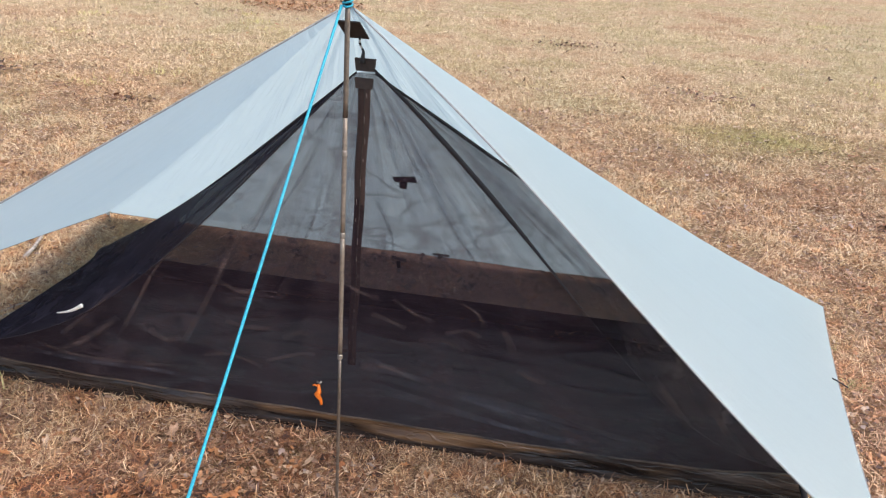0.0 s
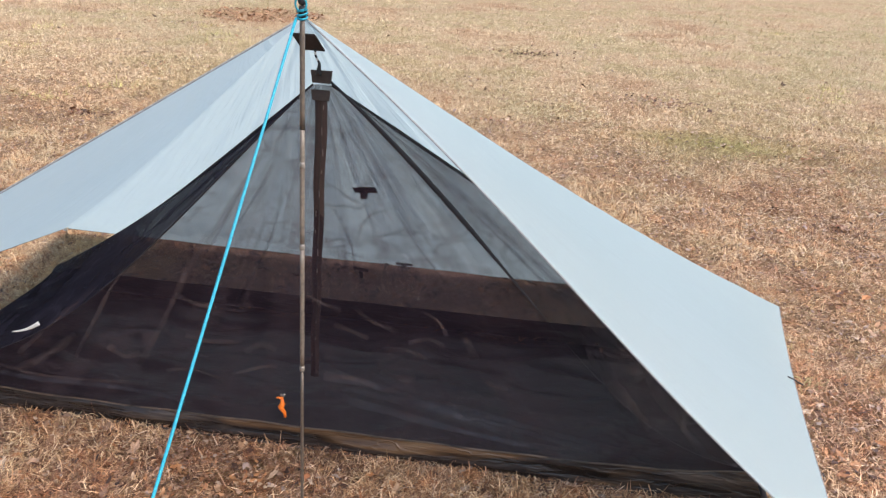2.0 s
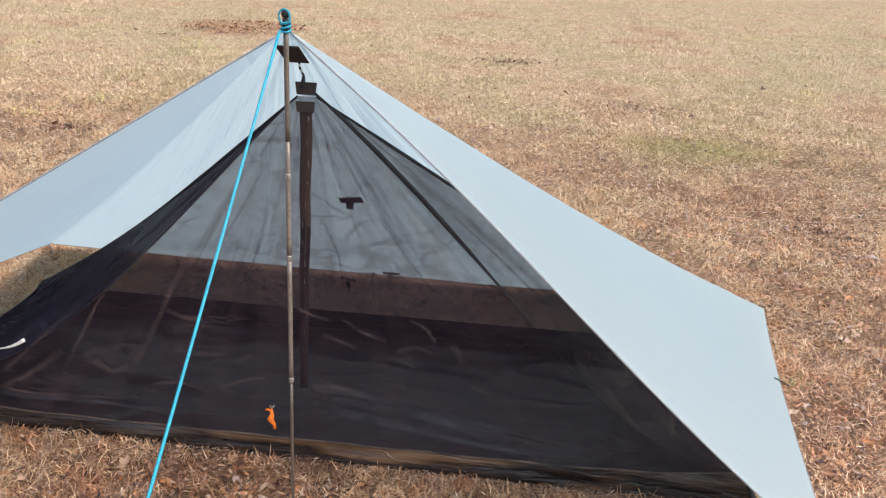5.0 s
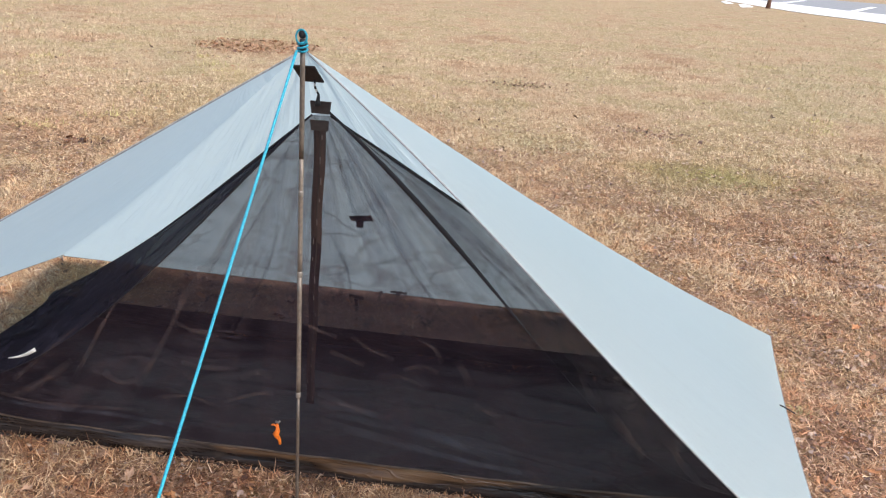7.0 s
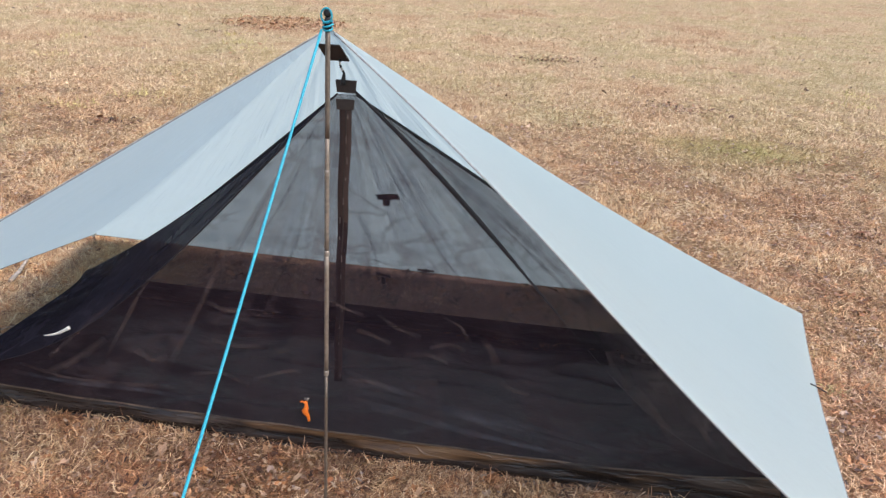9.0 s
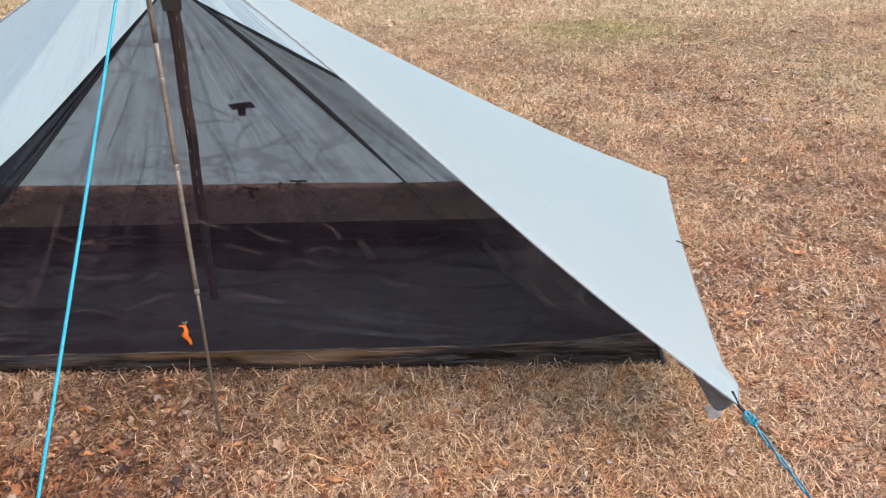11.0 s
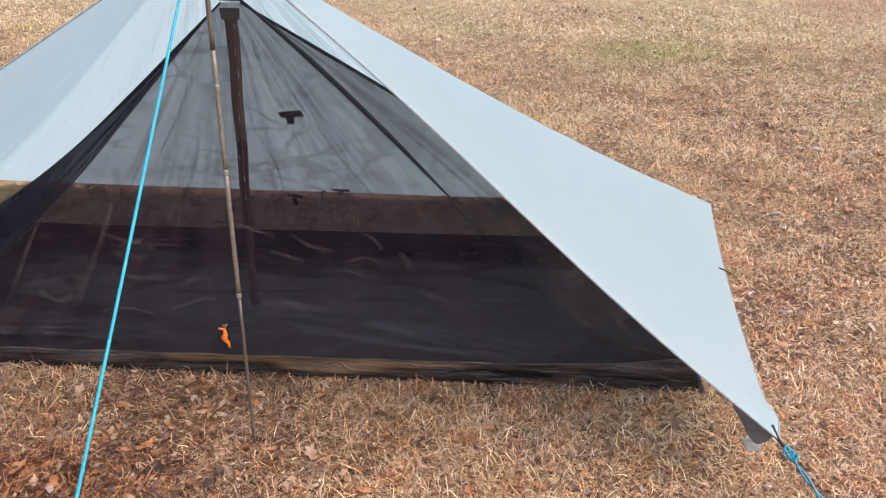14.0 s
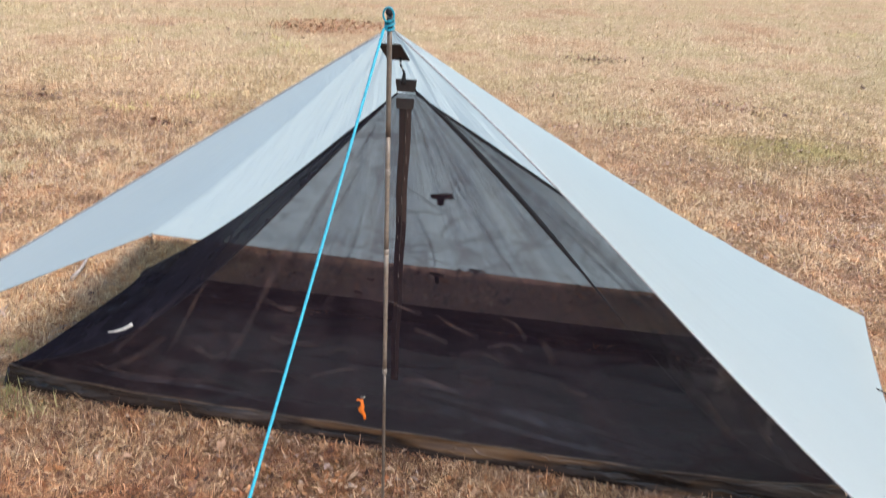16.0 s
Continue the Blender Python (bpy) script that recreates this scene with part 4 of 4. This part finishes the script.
G_FL, G_FR, G_BL, G_BR = V(-1.15, 0.0, 0.004), V(1.158, -0.018, 0.004), V(-1.15, 0.72, 0.004), V(1.12, 0.72, 0.004)
seam_fl = line_at(TOP + V(-0.018, 0, 0), N_FL, 0.150, 1.2)
seam_fr = line_at(TOP + V(0.018, 0, 0.009), N_FR, 0.125, 1.85)
seam_bl = line_at(TOP + V(-0.02, 0.004, 0), N_BL, 0.034)
seam_br = line_at(TOP + V(0.02, 0.004, 0), N_BR, -0.004)


def low_edge(a, b, dip):
    return lambda v: Vector(a).lerp(Vector(b), v) - V(0, 0, dip * (1 - abs(2 * v - 1) ** 6))


hem_f = low_edge(N_FL, N_FR, 0.036)
hem_l = low_edge(N_FL, N_BL, 0.02)
hem_r = low_edge(N_FR, N_BR, 0.02)
hem_b = low_edge(N_BL, N_BR, 0.012)


def net_panel(ea, eb, hem, seed, depth):
    def at(u, v):
        a, b = ea(u), eb(u)
        p = a.lerp(b, v)
        bottom = hem(v) - ea(1).lerp(eb(1), v)
        s = 4 * v * (1 - v)
        n = (ea(1) - TOP).cross(eb(1) - TOP).normalized()
        fan = noise.noise(V(v * 9 + seed, u * 1.1, seed)) * 0.7 + noise.noise(V(v * 24 + seed, u * 2.3, seed)) * 0.3
        fan += noise.noise(V(p.x * 9, p.z * 9 + seed, p.y * 9)) * 0.35
        return p + bottom * u**6 + n * fan * depth * s * min(1, 0.15 + 9 * abs(v - 0.5)) * math.sin(math.pi * min(1, u)) ** 0.6
    return at


net_f = net_panel(seam_fl, seam_fr, hem_f, 2.3, 0.012)
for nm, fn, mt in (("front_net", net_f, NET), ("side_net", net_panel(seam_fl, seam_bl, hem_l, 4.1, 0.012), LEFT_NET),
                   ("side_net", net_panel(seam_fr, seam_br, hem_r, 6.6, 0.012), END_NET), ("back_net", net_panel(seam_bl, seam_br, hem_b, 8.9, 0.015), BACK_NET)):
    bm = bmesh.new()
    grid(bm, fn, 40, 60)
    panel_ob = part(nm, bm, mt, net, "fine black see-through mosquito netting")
    if nm == "front_net":
        front_net = panel_ob
    if mt is END_NET:
        end_net = panel_ob
    if mt is LEFT_NET:
        side_net = panel_ob
for fn, wide, thin in ((seam_fl, 0.0022, 0.3), (seam_fr, 0.0060, 0.10), (seam_bl, 0.0040, 0.4), (seam_br, 0.0044, 0.5)):
    bm = bmesh.new()
    tube(bm, [fn(k / 40) for k in range(41)], lambda u: wide * min(1, 0.45 + 4 * u) * (1 + (thin - 1) * min(1, max(0, (u - 0.28) / 0.20))), 6)
    part("seam", bm, NET_SEAM, net)


# floor and its low walls
def floor_at(u, v):
    p = G_FL.lerp(G_FR, v).lerp(G_BL.lerp(G_BR, v), u)
    fold = abs(noise.noise(V(p.x * 3.1, p.y * 9, 1.7))) * 0.035 + noise.noise(V(p.x * 11, p.y * 15, 3)) * 0.006
    return p + V(0, 0, 0.004 + max(0, 0.022 - fold) * min(1, 8 * u, 8 - 8 * u + 0.01))


bm = bmesh.new()
grid(bm, floor_at, 50, 150)
part("floor", bm, FLOOR_CLOTH, net, "wrinkled dark brown-black coated nylon floor")


def wall_at(ga, gb, hem, seed, bulge):
    def at(u, v):
        p = Vector(ga).lerp(Vector(gb), v).lerp(hem(v), u)
        out = V(0, 0, 1).cross(Vector(gb) - Vector(ga)).normalized()
        w = noise.noise(V(v * 14 + seed, u * 2.2, seed)) * 0.010 + noise.noise(V(v * 40, u * 3.5 + seed, seed)) * 0.004
        return p + out * (w * math.sin(math.pi * u) - bulge * math.sin(math.pi * u))
    return at


for nm, ga, gb, hm, sd, bu in (("front_wall", G_FL, G_FR, hem_f, 1.3, 0.006), ("back_wall", G_BL, G_BR, hem_b, 2.9, 0.0),
                               ("side_wall", G_FL, G_BL, hem_l, 3.7, 0.0), ("side_wall", G_FR, G_BR, hem_r, 5.1, 0.0)):
    bm = bmesh.new()
    grid(bm, wall_at(ga, gb, hm, sd, bu), 10, 120)
    part(nm, bm, WALL_CLOTH if nm == "front_wall" else FLOOR_CLOTH, net, "low brown-black bathtub wall with loose folds")
bm = bmesh.new()
tube(bm, [hem_f(k / 60) + V(0, -0.003, 0.0015 * math.sin(k)) for k in range(61)], 0.0024, 6)
part("front_binding", bm, BRONZE, net, "tan stitched binding along the wall top")
bm = bmesh.new()
tube(bm, [G_FL.lerp(G_FR, k / 60) + V(0, -0.004, 0.002 + 0.002 * math.sin(1.7 * k)) for k in range(61)], 0.0035, 6)
part("ground_binding", bm, PATCH, net)

# peak tab, zip and its tape
bm = bmesh.new()
slab(bm, [TOP + V(-0.022, -0.004, 0.030), TOP + V(0.022, -0.004, 0.030), TOP + V(0.019, -0.004, 0.005), TOP + V(-0.019, -0.004, 0.005)], (0, 0.008, 0))
part("peak_tab", bm, PATCH, net, "dark tab at the net's peak", smooth=False)


def zip_line(z):
    u = (0.950 - z) / 0.72
    return V(0.075 - 0.044 * u, -0.086 + 0.072 * u, z)


zs = [0.950 - 0.72 * k / 30 for k in range(31)]
zip_pts = [zip_line(z) + V(0.0012 * math.sin(z * 31), -0.006, 0) for z in zs]
bm = bmesh.new()
strip(bm, zip_pts, lambda u: V(0.026 - 0.007 * u, 0, 0), (0, 0.002, 0))
zip_tape = part("zip_tape", bm, ZIP_TAPE, net, "dark brown zip tape down the middle of the door")
bm = bmesh.new()
strip(bm, [p + V(0.001, -0.0025, 0) for p in zip_pts], (0.0026, 0, 0), (0, 0.002, 0))
part("zip_coil", bm, PATCH, zip_tape)
# short pale dashes at random: glints on the zip teeth, modelled as thin strips
rz = random.Random(5)
for k in range(1, 30, 2):
    bm = bmesh.new()
    p = zip_pts[k] + V(rz.choice((-0.006, 0.002, 0.006)), -0.004, 0)
    strip(bm, [p, p - V(0, 0, rz.uniform(0.006, 0.018))], (0.0016, 0, 0), (0, 0.001, 0))
    part("zip_teeth_glint", bm, ZIP_GLINT, zip_tape)
bm = bmesh.new()
c = zip_pts[0]
slab(bm, [c + V(-0.020, -0.004, 0.008), c + V(0.020, -0.004, 0.008), c + V(0.018, -0.004, -0.014), c + V(-0.018, -0.004, -0.014)], (0, 0.003, 0))
part("zip_garage", bm, PATCH, zip_tape, "dark cloth patch over the zip's upper end", smooth=False)
bm = bmesh.new()
zp = V(-0.052, -0.022, 0.139)
tube(bm, [zp + V(*p) for p in ((-0.001, 0, 0.022), (0.001, -0.004, 0.014), (0.002, -0.005, 0.004), (-0.003, -0.005, -0.006), (-0.001, -0.004, -0.012), (0.006, -0.004, -0.022), (0.007, -0.003, -0.036))],
     lambda u: 0.0036 + 0.0046 * math.exp(-(((u - 0.52) / 0.24) ** 2)), 10)
tube(bm, [zp + V(-0.001, -0.005, 0.018), zp + V(-0.009, -0.006, 0.022), zp + V(-0.014, -0.005, 0.019)], 0.0026, 6)
zip_pull = part("zip_pull", bm, ORANGE, net, "orange cord zip pull")
bm = bmesh.new()
tube(bm, [zp + V(-0.004, -0.003, 0.030), zp + V(0.004, -0.004, 0.027), zp + V(0.008, -0.003, 0.033)], 0.0032, 6)
part("zip_slider", bm, POLE_RING, zip_pull, "pale metal zip slider")

# hanging cord from the patch to the tab
hang = thing("hanging_cord", TOP + V(0, 0, 0.03), "black and white flecked cord hanging the net from the tarp", "cord")
h0, h1 = TOP + V(-0.002, -0.006, 0.034), V(0.064, -0.100, 1.040)
for k in range(7):
    bm = bmesh.new()
    tube(bm, [h0.lerp(h1, (k + 0.02) / 7) + V(0.002 * math.sin(k), 0, 0), h0.lerp(h1, (k + 0.98) / 7) + V(0.002 * math.sin(k + 1), 0, 0)], 0.0024, 6)
    part("stretch", bm, CORD_PALE if k in (3, 5) else CORD_DARK, hang)
bm = bmesh.new()
tube(bm, [h0 + V(-0.001, -0.005, -0.012), h0 + V(-0.001, -0.005, -0.004), h0 + V(0.0, -0.006, 0.004), h0 + V(0.001, -0.006, 0.013)], lambda u: 0.0068 - 0.0045 * u, 8)
part("toggle", bm, CORD_DARK, hang, "black knot of cord")

# a white paper-like label lying against the side netting
lab = V(-0.721, -0.036, 0.281)
bm = bmesh.new()
strip(bm, [lab + V(0.078 * (k / 8 - 0.5), 0, 0.034 * (k / 8 - 0.5) - 0.006 * math.sin(math.pi * k / 8)) for k in range(9)],
      lambda u: V(-0.003, 0, 0.0085) * (0.35 + 0.85 * u), (0, 0.001, 0))
part("label", bm, LABEL_WHITE, front_net, "small curled white label on the netting")

bm = bmesh.new()
slab(bm, [(0.004, 0.486, 0.315), (0.050, 0.486, 0.308), (0.050, 0.494, 0.295), (0.004, 0.494, 0.302)], (0, -0.003, -0.001))
slab(bm, [(0.020, 0.490, 0.299), (0.033, 0.490, 0.297), (0.031, 0.505, 0.268), (0.020, 0.505, 0.268)], (0, -0.003, -0.001))
part("tie_tab", bm, PATCH, net, "dark tie-out tab sewn to the back netting", smooth=False)

# folds in the front netting: doubled cloth, and highlights painted on as paler strips


def ribbon(name, spine, wide, mat, owner, seed):
    """A soft fold: a thin strip of cloth along spine, with its breadth and length laid out for the material."""
    spine = [Vector(q) for q in spine]
    fine = []
    for k in range(len(spine) - 1):
        p0, p1, p2, p3 = spine[max(k - 1, 0)], spine[k], spine[k + 1], spine[min(k + 2, len(spine) - 1)]
        for q in range(5):
            f = q / 5
            fine.append(0.5 * (2 * p1 + (p2 - p0) * f + (2 * p0 - 5 * p1 + 4 * p2 - p3) * f * f + (3 * p1 - p0 - 3 * p2 + p3) * f**3))
    fine.append(spine[-1])
    bm = bmesh.new()
    sheet = bm.loops.layers.uv.new("fold")
    rings = []
    for k, c in enumerate(fine):
        d = (fine[min(k + 1, len(fine) - 1)] - fine[max(k - 1, 0)]).normalized()
        across = V(0, 1, 0).cross(d).normalized()
        w = wide * (0.8 + 0.4 * noise.noise(V(k * 0.3, seed, 0.5)))
        rings.append([bm.verts.new(c + across * w * (j / 4 - 0.5) + V(0, -0.002 * math.sin(math.pi * j / 4), 0)) for j in range(5)])
    last = len(rings) - 1
    for k in range(last):
        for j in range(4):
            face = bm.faces.new((rings[k][j], rings[k + 1][j], rings[k + 1][j + 1], rings[k][j + 1]))
            for loop, (kk, jj) in zip(face.loops, ((k, j), (k + 1, j), (k + 1, j + 1), (k, j + 1))):
                loop[sheet].uv = (kk / last, jj / 4)
    part(name, bm, mat, owner)


def fold(pts, wide, mat, seed):
    r = random.Random(seed)
    ribbon("fold", [V(x + r.uniform(-0.004, 0.004), -(z - 0.09) * 0.0994 - 0.019, z + r.uniform(-0.003, 0.003)) for x, z in pts], wide, mat, front_net, seed)


# streaks where folds catch the light, laid on as pale ribbons
PALE_FOLDS = [
    [(-0.42, 0.49), (-0.47, 0.42), (-0.53, 0.32), (-0.60, 0.21)], [(-0.20, 0.60), (-0.26, 0.51), (-0.32, 0.39), (-0.37, 0.30), (-0.42, 0.21)],
    [(-0.50, 0.43), (-0.59, 0.35), (-0.68, 0.27), (-0.76, 0.20)], [(-0.58, 0.28), (-0.68, 0.20), (-0.79, 0.14)], [(-0.85, 0.167), (-0.74, 0.14), (-0.59, 0.138), (-0.41, 0.152)],
    [(-0.14, 0.287), (-0.094, 0.311), (-0.059, 0.301)], [(-0.19, 0.209), (-0.098, 0.25), (-0.053, 0.254)], [(-0.50, 0.26), (-0.46, 0.232), (-0.415, 0.25)], [(-0.286, 0.313), (-0.227, 0.306), (-0.138, 0.316)],
    [(0.143, 0.448), (0.186, 0.416), (0.25, 0.397)], [(0.268, 0.371), (0.316, 0.388), (0.349, 0.37)], [(0.384, 0.421), (0.409, 0.383), (0.428, 0.344)], [(0.441, 0.295), (0.474, 0.279), (0.515, 0.272)],
    [(0.09, 0.397), (0.129, 0.383), (0.175, 0.371)], [(0.205, 0.337), (0.26, 0.347), (0.313, 0.332)], [(0.055, 0.245), (0.12, 0.25), (0.20, 0.227)], [(-0.36, 0.20), (-0.28, 0.215), (-0.2, 0.19)],
    [(-0.30, 0.43), (-0.24, 0.41), (-0.2, 0.42)], [(0.30, 0.46), (0.34, 0.44), (0.36, 0.40)], [(0.20, 0.275), (0.25, 0.265), (0.29, 0.27)], [(0.02, 0.47), (0.06, 0.45), (0.11, 0.44)]]
for k, pts in enumerate(PALE_FOLDS):
    fold(pts, (0.016, 0.020, 0.014, 0.024)[k % 4], PALE_FOLD, k)
# long slack folds spreading from the foot of the zip to the far corner, blue-grey sheen painted in
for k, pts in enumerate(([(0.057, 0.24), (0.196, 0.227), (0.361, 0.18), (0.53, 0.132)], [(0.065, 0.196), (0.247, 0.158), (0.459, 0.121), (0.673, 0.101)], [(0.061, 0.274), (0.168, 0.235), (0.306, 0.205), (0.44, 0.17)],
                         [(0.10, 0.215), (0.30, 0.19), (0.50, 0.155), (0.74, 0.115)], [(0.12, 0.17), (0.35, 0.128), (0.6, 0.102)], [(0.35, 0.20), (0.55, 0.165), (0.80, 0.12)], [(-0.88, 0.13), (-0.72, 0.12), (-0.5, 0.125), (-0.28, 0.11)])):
    fold(pts, 0.022, SHEEN_FOLD, 30 + k)
# narrow dark gathers running down from the peak, and one along the end netting
for k, pts in enumerate(([(0.115, 0.90), (0.128, 0.84), (0.150, 0.76)], [(0.135, 0.88), (0.175, 0.80), (0.215, 0.735)], [(0.02, 0.92), (-0.01, 0.87), (-0.05, 0.80)],
                         [(-0.02, 0.82), (-0.07, 0.73), (-0.12, 0.64)], [(-0.10, 0.74), (-0.16, 0.63), (-0.21, 0.54)], [(-0.02, 0.72), (-0.05, 0.62), (-0.09, 0.53), (-0.15, 0.42)],
                         [(0.23, 0.72), (0.30, 0.61), (0.37, 0.52)], [(0.10, 0.70), (0.13, 0.62), (0.14, 0.54)])):
    fold(pts, 0.012, DARK_FOLD, 60 + k)
end_panel = net_panel(seam_fr, seam_br, hem_r, 6.6, 0.012)
for k, (v0, v1, v2, w) in enumerate(((0.62, 0.55, 0.50, 0.020), (0.35, 0.38, 0.40, 0.012))):
    ribbon("fold", [end_panel(0.16 + 0.09 * q, v0 + (v1 - v0) * q / 3 if q < 3 else v1 + (v2 - v1) * (q - 3) / 3) + V(-0.006, -0.004, 0) for q in range(7)],
           w, DARK_FOLD, end_net, 80 + k)
# crumples where the end netting sags against its wall, their bronze and blue-grey sheen painted in
rf = random.Random(17)
for k in range(44):
    u0, v0 = rf.uniform(0.48, 0.92), rf.uniform(0.12, 0.95)
    du, dv = rf.uniform(0.012, 0.04), rf.uniform(-0.10, 0.10)
    ribbon("fold", [end_panel(min(0.98, u0 + du * q), min(1, max(0, v0 + dv * q))) + V(-0.008, -0.006, 0.008 * math.sin(2.2 * q + k)) for q in range(4)],
           rf.uniform(0.010, 0.030), (DARK_FOLD, BRONZE_FOLD, SHEEN_FOLD, BRONZE_FOLD)[k % 4], end_net, 90 + k)
# folds of the other end netting, running up from its foot, with sky sheen painted blue-grey
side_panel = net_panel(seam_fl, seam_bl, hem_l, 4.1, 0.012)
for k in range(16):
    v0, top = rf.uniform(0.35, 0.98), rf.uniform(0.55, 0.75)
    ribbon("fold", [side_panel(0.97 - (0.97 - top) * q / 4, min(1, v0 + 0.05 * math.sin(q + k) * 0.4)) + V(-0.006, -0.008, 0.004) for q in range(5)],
           rf.uniform(0.010, 0.022), SHEEN_FOLD if k % 3 else DARK_FOLD, side_net, 130 + k)
# cloth bunched at the back corner of the net
bm = bmesh.new()
tube(bm, [N_BL + V(0.040, -0.01, 0.016), N_BL + V(0.020, -0.008, 0.008), N_BL + V(0.006, -0.008, 0.002), N_BL + V(-0.004, -0.012, -0.014), N_BL + V(-0.006, -0.03, -0.040), N_BL + V(-0.012, -0.05, -0.065)],
     lambda u: 0.004 + 0.005 * abs(math.sin(7 * u)), 8)
part("corner_gather", bm, NET_SEAM, side_net, "black netting bunched at the corner")
# corner loops of the floor
for nm, p in (("corner_loop", G_FL), ("corner_loop", G_FR), ("corner_loop", G_BL)):
    out = (p - V(0, 0.33, p.z)).normalized()
    bm = bmesh.new()
    tube(bm, [p - out * 0.022 + V(0, 0, 0.075), p - out * 0.010 + V(0, 0, 0.045), p + out * 0.002 + V(0, 0, 0.015), p - out * 0.004], 0.0075, 6)
    part(nm, bm, NET_SEAM, net)

# ---- loose things on the lawn ----
def twig(points, r, label):
    t = thing("twig", points[0], label, "twig", "twigs")
    bm = bmesh.new()
    tube(bm, points, lambda u: r * (1 - 0.6 * u), 7)
    part("stem", bm, TWIG, t)


twig([(-1.44, 0.70, 0.022), (-1.46, 0.78, 0.026), (-1.50, 0.88, 0.028), (-1.53, 0.97, 0.03)], 0.009, "grey broken twig lying on the grass")
twig([(-1.25, 0.33, 0.01), (-1.22, 0.38, 0.018), (-1.17, 0.42, 0.014)], 0.004, "thin dark twig among the leaves beside the net")
twig([(-1.24, 0.28, 0.01), (-1.19, 0.35, 0.018), (-1.13, 0.41, 0.014)], 0.0035, "thin dark twig among the leaves beside the net")


def leaf_mesh(seed):
    r = random.Random(seed)
    n = 15
    bm = bmesh.new()
    mid = bm.verts.new((0, 0, 0.004))
    rim, inner = [], []
    curl, twist = r.uniform(-1, 1.4), r.uniform(-0.8, 0.8)
    for k in range(n):
        a = 2 * math.pi * k / n
        rad = (1.0 if k % 3 else 0.62) * r.uniform(0.8, 1.15)
        x, y = 1.25 * rad * math.cos(a), 0.85 * rad * math.sin(a)
        z = 0.22 * curl * (y * y) + 0.16 * twist * x * y + 0.1 * x * x + r.uniform(0, 0.12)
        rim.append(bm.verts.new((x, y, z)))
        inner.append(bm.verts.new((x * 0.5, y * 0.5, z * 0.3)))
    for k in range(n):
        j = (k + 1) % n
        bm.faces.new((mid, inner[k], inner[j]))
        bm.faces.new((inner[k], rim[k], rim[j], inner[j]))
    me = bpy.data.meshes.new("fallen_leaf")
    bm.to_mesh(me)
    bm.free()
    for f in me.polygons:
        f.use_smooth = True
    me.materials.append(LEAF)
    return me


LEAF_MESHES = [leaf_mesh(k) for k in range(6)]
rl = random.Random(12)
spots = [(1.97, 1.05, 0.03), (1.72, 0.98, 0.028)]
while len(spots) < 130:
    x, y = rl.uniform(-1.0, 1.9), rl.uniform(-0.75, 0.0) if rl.random() < 0.7 else rl.uniform(0, 1.6)
    if y > -0.02 and x < 1.25:
        continue
    spots.append((x, y, rl.uniform(0.006, 0.013) if rl.random() < 0.75 else rl.uniform(0.013, 0.02)))
for k, (x, y, s) in enumerate(spots):
    ob = new("fallen_leaf", LEAF_MESHES[k % 6])
    ob.matrix_world = pose(x, y, 0.010, rl.uniform(-14, 14), rl.uniform(-14, 14), rl.uniform(0, 360)) @ Matrix.Diagonal((s, s, s * 0.8, 1))
    tagged(ob, "dry curled brown leaf lying on the grass", "leaf", "fallen leaves")

# larger leaves on top of the thatch
PALE_LEAF = plain("pale_tan_leaf", (0.38, 0.235, 0.155), 0.6, grain=45, spread=0.35, height=0.003)
RUST_LEAF = plain("rust_orange_leaf", (0.42, 0.175, 0.065), 0.6, grain=45, spread=0.45, height=0.003)
top_leaves = [leaf_mesh(20 + k) for k in range(5)]
rust_leaves = [me.copy() for me in top_leaves]
for pale, rust in zip(top_leaves, rust_leaves):
    pale.materials[0], rust.materials[0] = PALE_LEAF, RUST_LEAF
for k, (x, y, size, rust) in enumerate(((-0.41, -0.12, 0.021, 0), (-0.171, -0.306, 0.024, 1), (0.213, -0.306, 0.020, 0), (0.187, -0.418, 0.020, 0), (0.011, -0.325, 0.013, 0), (0.121, -0.301, 0.011, 1),
                                        (-0.363, -0.432, 0.014, 0), (-0.208, -0.327, 0.015, 1), (-0.416, -0.392, 0.024, 1), (-0.281, -0.169, 0.014, 1), (0.194, -0.10, 0.011, 1), (-0.094, -0.223, 0.010, 0),
                                        (-0.45, -0.44, 0.020, 1), (-0.33, -0.50, 0.018, 1), (0.05, -0.47, 0.013, 0), (0.30, -0.37, 0.014, 0), (0.47, -0.33, 0.015, 0), (0.36, -0.42, 0.013, 1),
                                        (0.62, -0.20, 0.012, 1), (0.80, -0.12, 0.013, 1), (0.95, -0.17, 0.014, 0), (0.55, -0.45, 0.016, 0), (0.72, -0.38, 0.012, 1), (1.55, 0.32, 0.017, 1), (1.42, 0.95, 0.018, 1), (1.75, 0.55, 0.016, 1),
                                        (1.62, 0.02, 0.014, 1), (1.86, 1.35, 0.02, 1), (2.3, 1.7, 0.022, 1), (1.9, 0.15, 0.014, 0), (2.05, 2.2, 0.022, 0), (1.5, -0.32, 0.013, 1), (1.2, -0.42, 0.014, 0), (-0.62, -0.22, 0.014, 0), (-0.75, -0.3, 0.016, 1))):
    ob = new("fallen_leaf", (rust_leaves if rust else top_leaves)[k % 5])
    ob.matrix_world = pose(x, y, 0.018, rl.uniform(-16, 16), rl.uniform(-16, 16), rl.uniform(0, 360)) @ Matrix.Diagonal((size, size * 0.8, size * 1.1, 1))
    tagged(ob, "rust-orange curled leaf on top of the thatch" if rust else "pale tan curled leaf on top of the thatch", "leaf", "fallen leaves")
